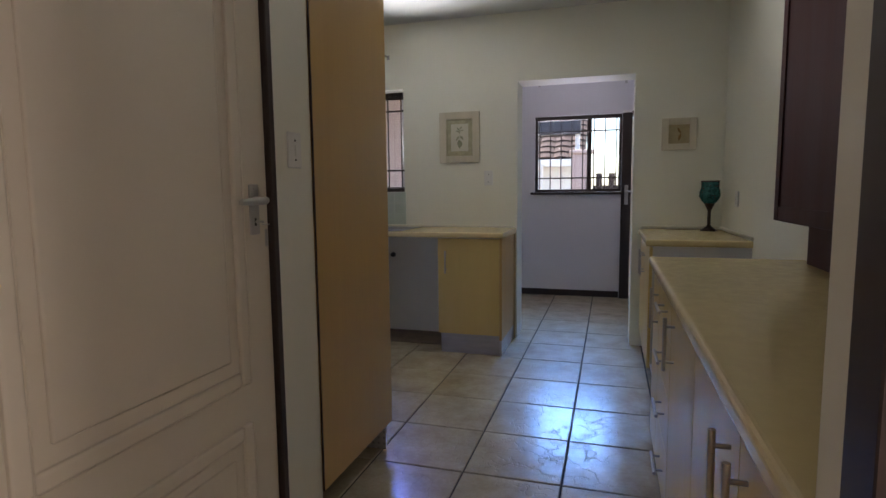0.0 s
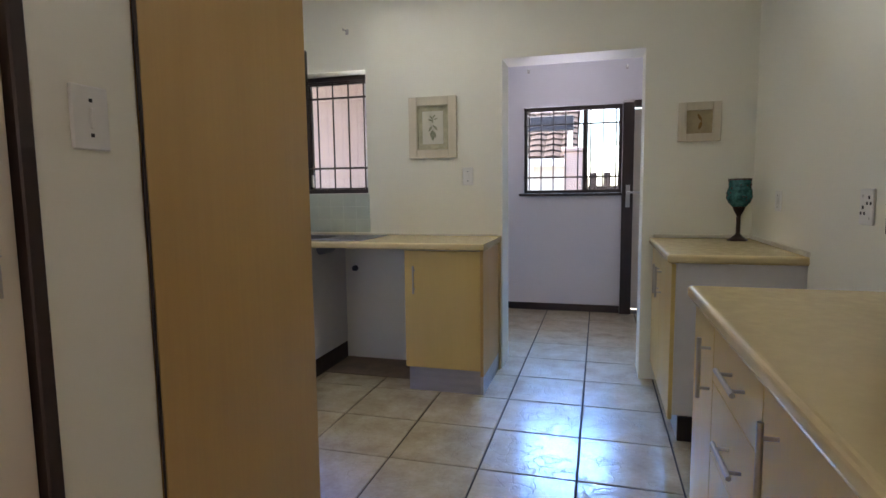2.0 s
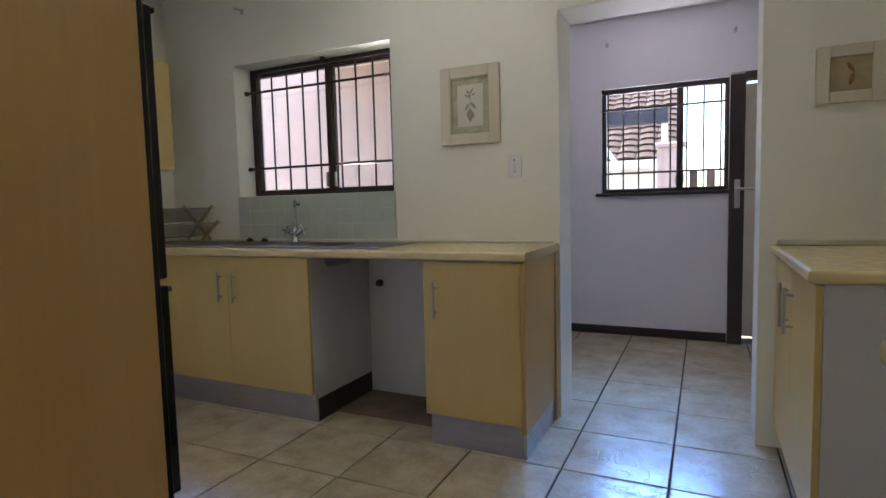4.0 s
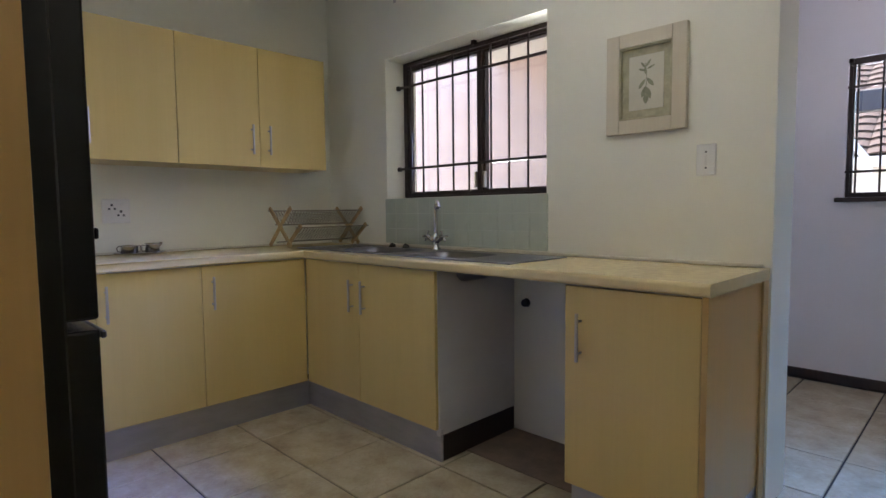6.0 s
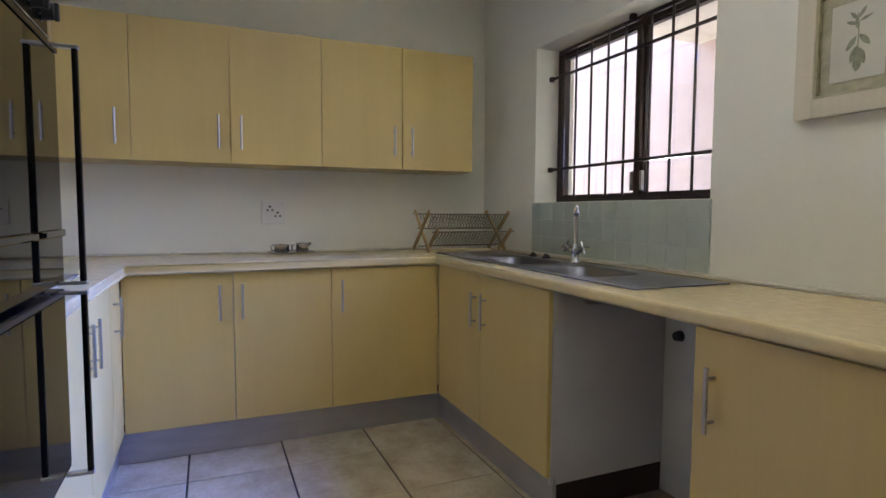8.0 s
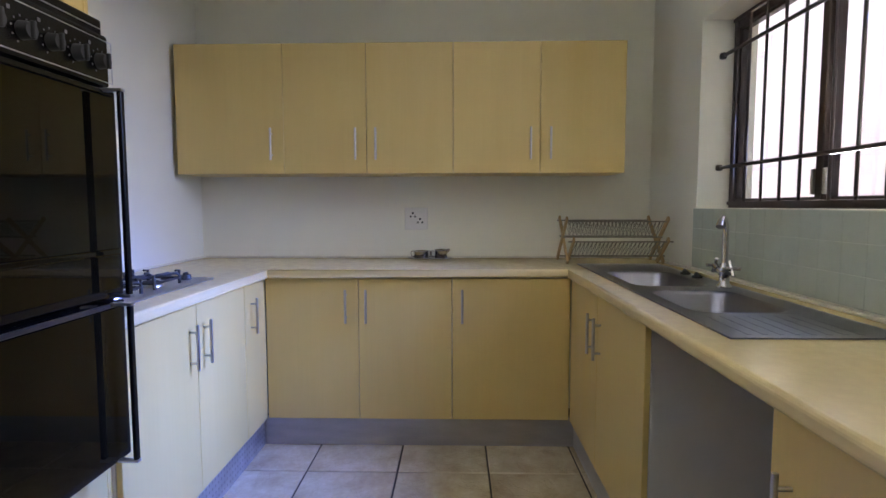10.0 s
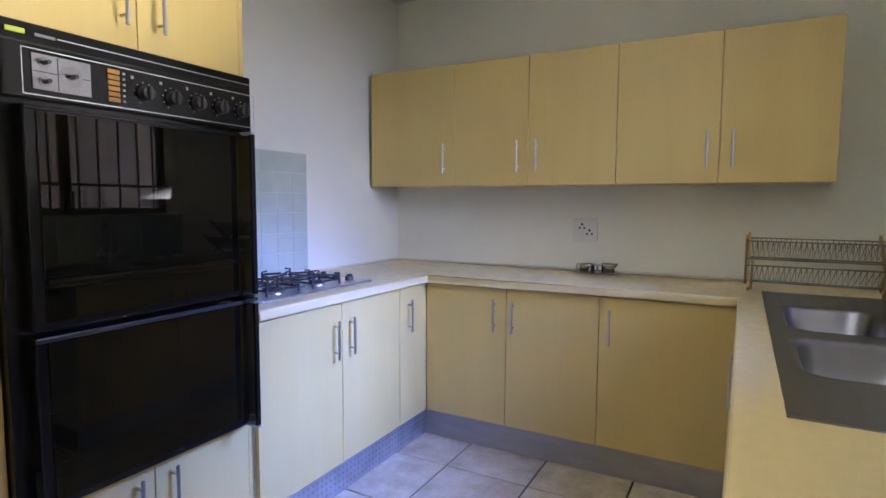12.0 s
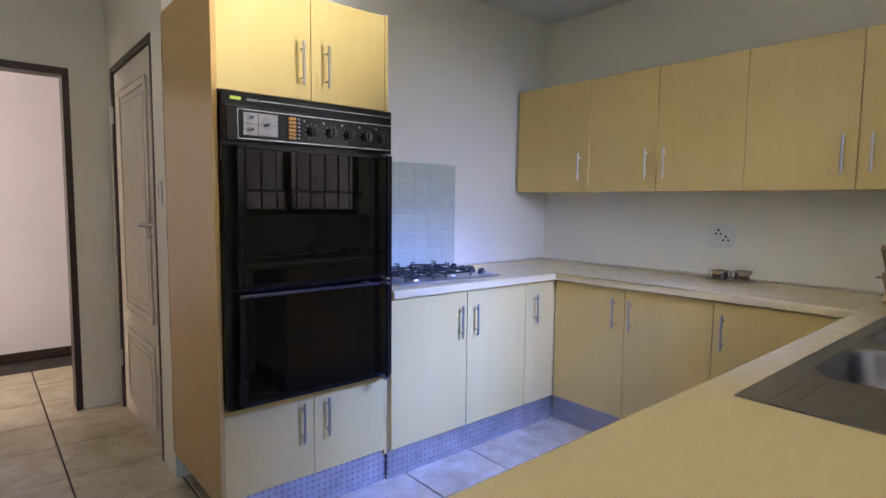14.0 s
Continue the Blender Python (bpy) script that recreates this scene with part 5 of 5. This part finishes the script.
nb = thing("neighbour_house", (-3, 16, -0.32), "white neighbouring house with a brown tiled roof", "house")
bm = B()
box(bm, -9.0, -0.1, 14.6, 18.0, -0.32, 1.95)
part("wall", bm, WHITE_PLASTER, nb)
ang = math.atan2(2.3, 3.6)
rows_n, cols = 16, 26
for r in range(rows_n):
    bm = B()
    for cidx in range(cols):
        x0 = -9.2 + cidx * 0.36
        s0, s1 = r * 0.27, r * 0.27 + 0.30
        verts = []
        for s, lift in ((s0, 0.045), (s1, 0.0)):
            for j in range(5):
                w = x0 + 0.35 * j / 4
                up = lift + 0.035 * math.sin(math.pi * j / 4)
                verts.append(bm.verts.new((w, 14.2 + s * math.cos(ang) - up * math.sin(ang), 1.90 + s * math.sin(ang) + up * math.cos(ang))))
        for j in range(4):
            bm.faces.new((verts[j], verts[j + 1], verts[j + 6], verts[j + 5]))
        bm.faces.new((verts[0], verts[4], verts[3], verts[2], verts[1]))
    part("tile_course", bm, ROOF_TILE, nb)
bm = B()
deck = [bm.verts.new((x, 14.2 + s * math.cos(ang) + 0.012, 1.90 + s * math.sin(ang) - 0.012 - d)) for d in (0, 0.04) for x, s in ((-9.2, -0.02), (0.16, -0.02), (0.16, 4.4), (-9.2, 4.4))]
for q in ((0, 1, 2, 3), (7, 6, 5, 4), (0, 4, 5, 1), (1, 5, 6, 2), (2, 6, 7, 3), (3, 7, 4, 0)):
    bm.faces.new([deck[i] for i in q])
part("roof_deck", bm, ROOF_TILE, nb)
bm = B()
box(bm, -9.1, 0.05, 14.16, 14.24, 1.74, 1.90)
part("fascia", bm, WHITE_PLASTER, nb)
bm = B()
box(bm, -4.0, 0.25, 10.4, 10.55, 2.10, 2.32, 0.01)
pg = solid("carport_beam", bm, FASCIA, "blue-grey painted carport beam", "beam")
bm = B()
box(bm, 0.12, 0.42, 10.38, 10.66, -0.32, 1.78, 0.01), box(bm, 0.08, 0.46, 10.34, 10.70, 1.78, 1.84, 0.01)
solid("gate_pillar", bm, PINK, "pale plastered gate pillar with a cap", "pillar")
bm = B()
tube(bm, [(0.20, 10.47, 1.84), (0.20, 10.47, 2.10)], 0.04, 10)
tube(bm, [(-0.40, 10.47, 1.60), (-0.75, 10.47, 2.11)], 0.035, 8), tube(bm, [(-0.40, 10.47, -0.32), (-0.40, 10.47, 1.62)], 0.045, 8)
solid("carport_post", bm, WHITE_PLASTER, "white carport posts and brace under the beam", "post")
fence = thing("picket_fence", (1.9, 10.5, -0.32), "dark wooden picket fence beside the pillar", "fence")
bm = B()
box(bm, 0.45, 3.8, 10.52, 10.56, 1.18, 1.26), box(bm, 0.45, 3.8, 10.52, 10.56, 0.2, 0.28)
part("rail", bm, DARK_WOOD, fence)
for k in range(17):
    bm = B()
    box(bm, 0.50 + 0.2 * k, 0.60 + 0.2 * k, 10.48, 10.515, -0.32, 1.46, 0.006)
    part("picket", bm, DARK_WOOD, fence)


def tree(x, y, h, seed):
    rnd = random.Random(seed)
    t = thing("tree", (x, y, -0.32), "leafy green garden tree in sunlight", "tree")
    bm = B()
    tube(bm, [(x, y, -0.32), (x + 0.05, y, h * 0.35), (x - 0.05, y + 0.05, h * 0.6), (x + 0.1, y, h * 0.85)], [0.16, 0.12, 0.08, 0.03], 9)
    tips = []
    for k in range(14):
        a, b = rnd.uniform(0, 6.28), rnd.uniform(0.35, 0.8)
        base = Vector((x, y, h * b))
        tip = base + Vector((math.cos(a), math.sin(a), rnd.uniform(0.3, 0.9))) * rnd.uniform(0.7, 1.5)
        tube(bm, [base, (base + tip) / 2 + Vector((0, 0, 0.1)), tip], [0.05, 0.03, 0.012], 6)
        tips.append(tip)
    part("trunk", bm, BARK, t)
    verts, faces = [], []
    for tip in tips:
        for k in range(150):
            c = tip + Vector((rnd.gauss(0, 0.4), rnd.gauss(0, 0.4), rnd.gauss(0, 0.33)))
            u = Vector((rnd.uniform(-1, 1), rnd.uniform(-1, 1), rnd.uniform(-1, 1))).normalized() * 0.07
            v = u.orthogonal().normalized() * 0.03
            i = len(verts)
            verts += [c - u, c + v, c + u, c - v]
            faces.append((i, i + 1, i + 2, i + 3))
    me = bpy.data.meshes.new("crown")
    me.from_pydata([tuple(v - Vector((x, y, -0.32))) for v in verts], [], faces)
    me.materials.append(LEAF)
    ob = new("crown", me)
    ob.parent = t
    tagged(ob, kind="stuff")


tree(3.2, 15.5, 3.6, 3)

# ---- tiles, last ----


def tile_mesh(name, w, h, t, material, upright):
    """A bevelled tile. upright: it stands in the xz plane facing -y."""
    bm = B()
    if upright:
        box(bm, -w / 2, w / 2, -t, 0, -h / 2, h / 2, 0.0010)
    else:
        box(bm, -w / 2, w / 2, -h / 2, h / 2, -t, 0, 0.003)
    return as_mesh(name, bm, material)


ft = tile_mesh("floor_tile", TILE - 0.0075, TILE - 0.0075, 0.010, FLOOR_TILE, False)
for i in range(-2, 7):
    for j in range(-10, 7):
        x, y = 0.567 - TILE * i - TILE / 2, 4.420 + TILE * j + TILE / 2
        if x < -1.6 and y < 3.0 or y < 3.0 and x < -0.5 and y > 1.4:
            continue
        if y > LAUNDRY_S and x < -0.9:
            continue
        piece("floor_tile", ft, (x, y, 0.0005 * math.sin(i * 3.7 + j * 1.3)), floor)

st = tile_mesh("glass_tile", 0.0985, 0.0886, 0.006, GLASS_TILE, True)
bm = B()
box(bm, -2.120, -0.918, NORTH - 0.0088, NORTH - 0.001, TOP + 0.018, 1.190)
sp = solid("sink_splashback", bm, TILE_GROUT, "pale green glazed tile splashback under the window", "splashback", "structure")
for i in range(12):
    for j in range(3):
        piece("glass_tile", st, (-2.119 + 0.0502 + 0.1000 * i, NORTH - 0.0045, 0.919 + 0.0453 + 0.0900 * j), sp)
bm = B()
box(bm, -1.856, TOWER[0] - 0.004, HOBWALL + 0.001, HOBWALL + 0.0088, TOP + 0.018, 1.530)
hp = solid("hob_splashback", bm, TILE_GROUT, "pale green glazed tile splashback behind the hob", "splashback", "structure")
hob_tile = tile_mesh("glass_tile", 0.1050, 0.0990, 0.006, GLASS_TILE, True)
for i in range(8):
    for j in range(6):
        piece("glass_tile", hob_tile, (-1.854 + 0.0535 + 0.1068 * i, HOBWALL + 0.0045, 0.919 + 0.0512 + 0.1013 * j), hp, math.pi)
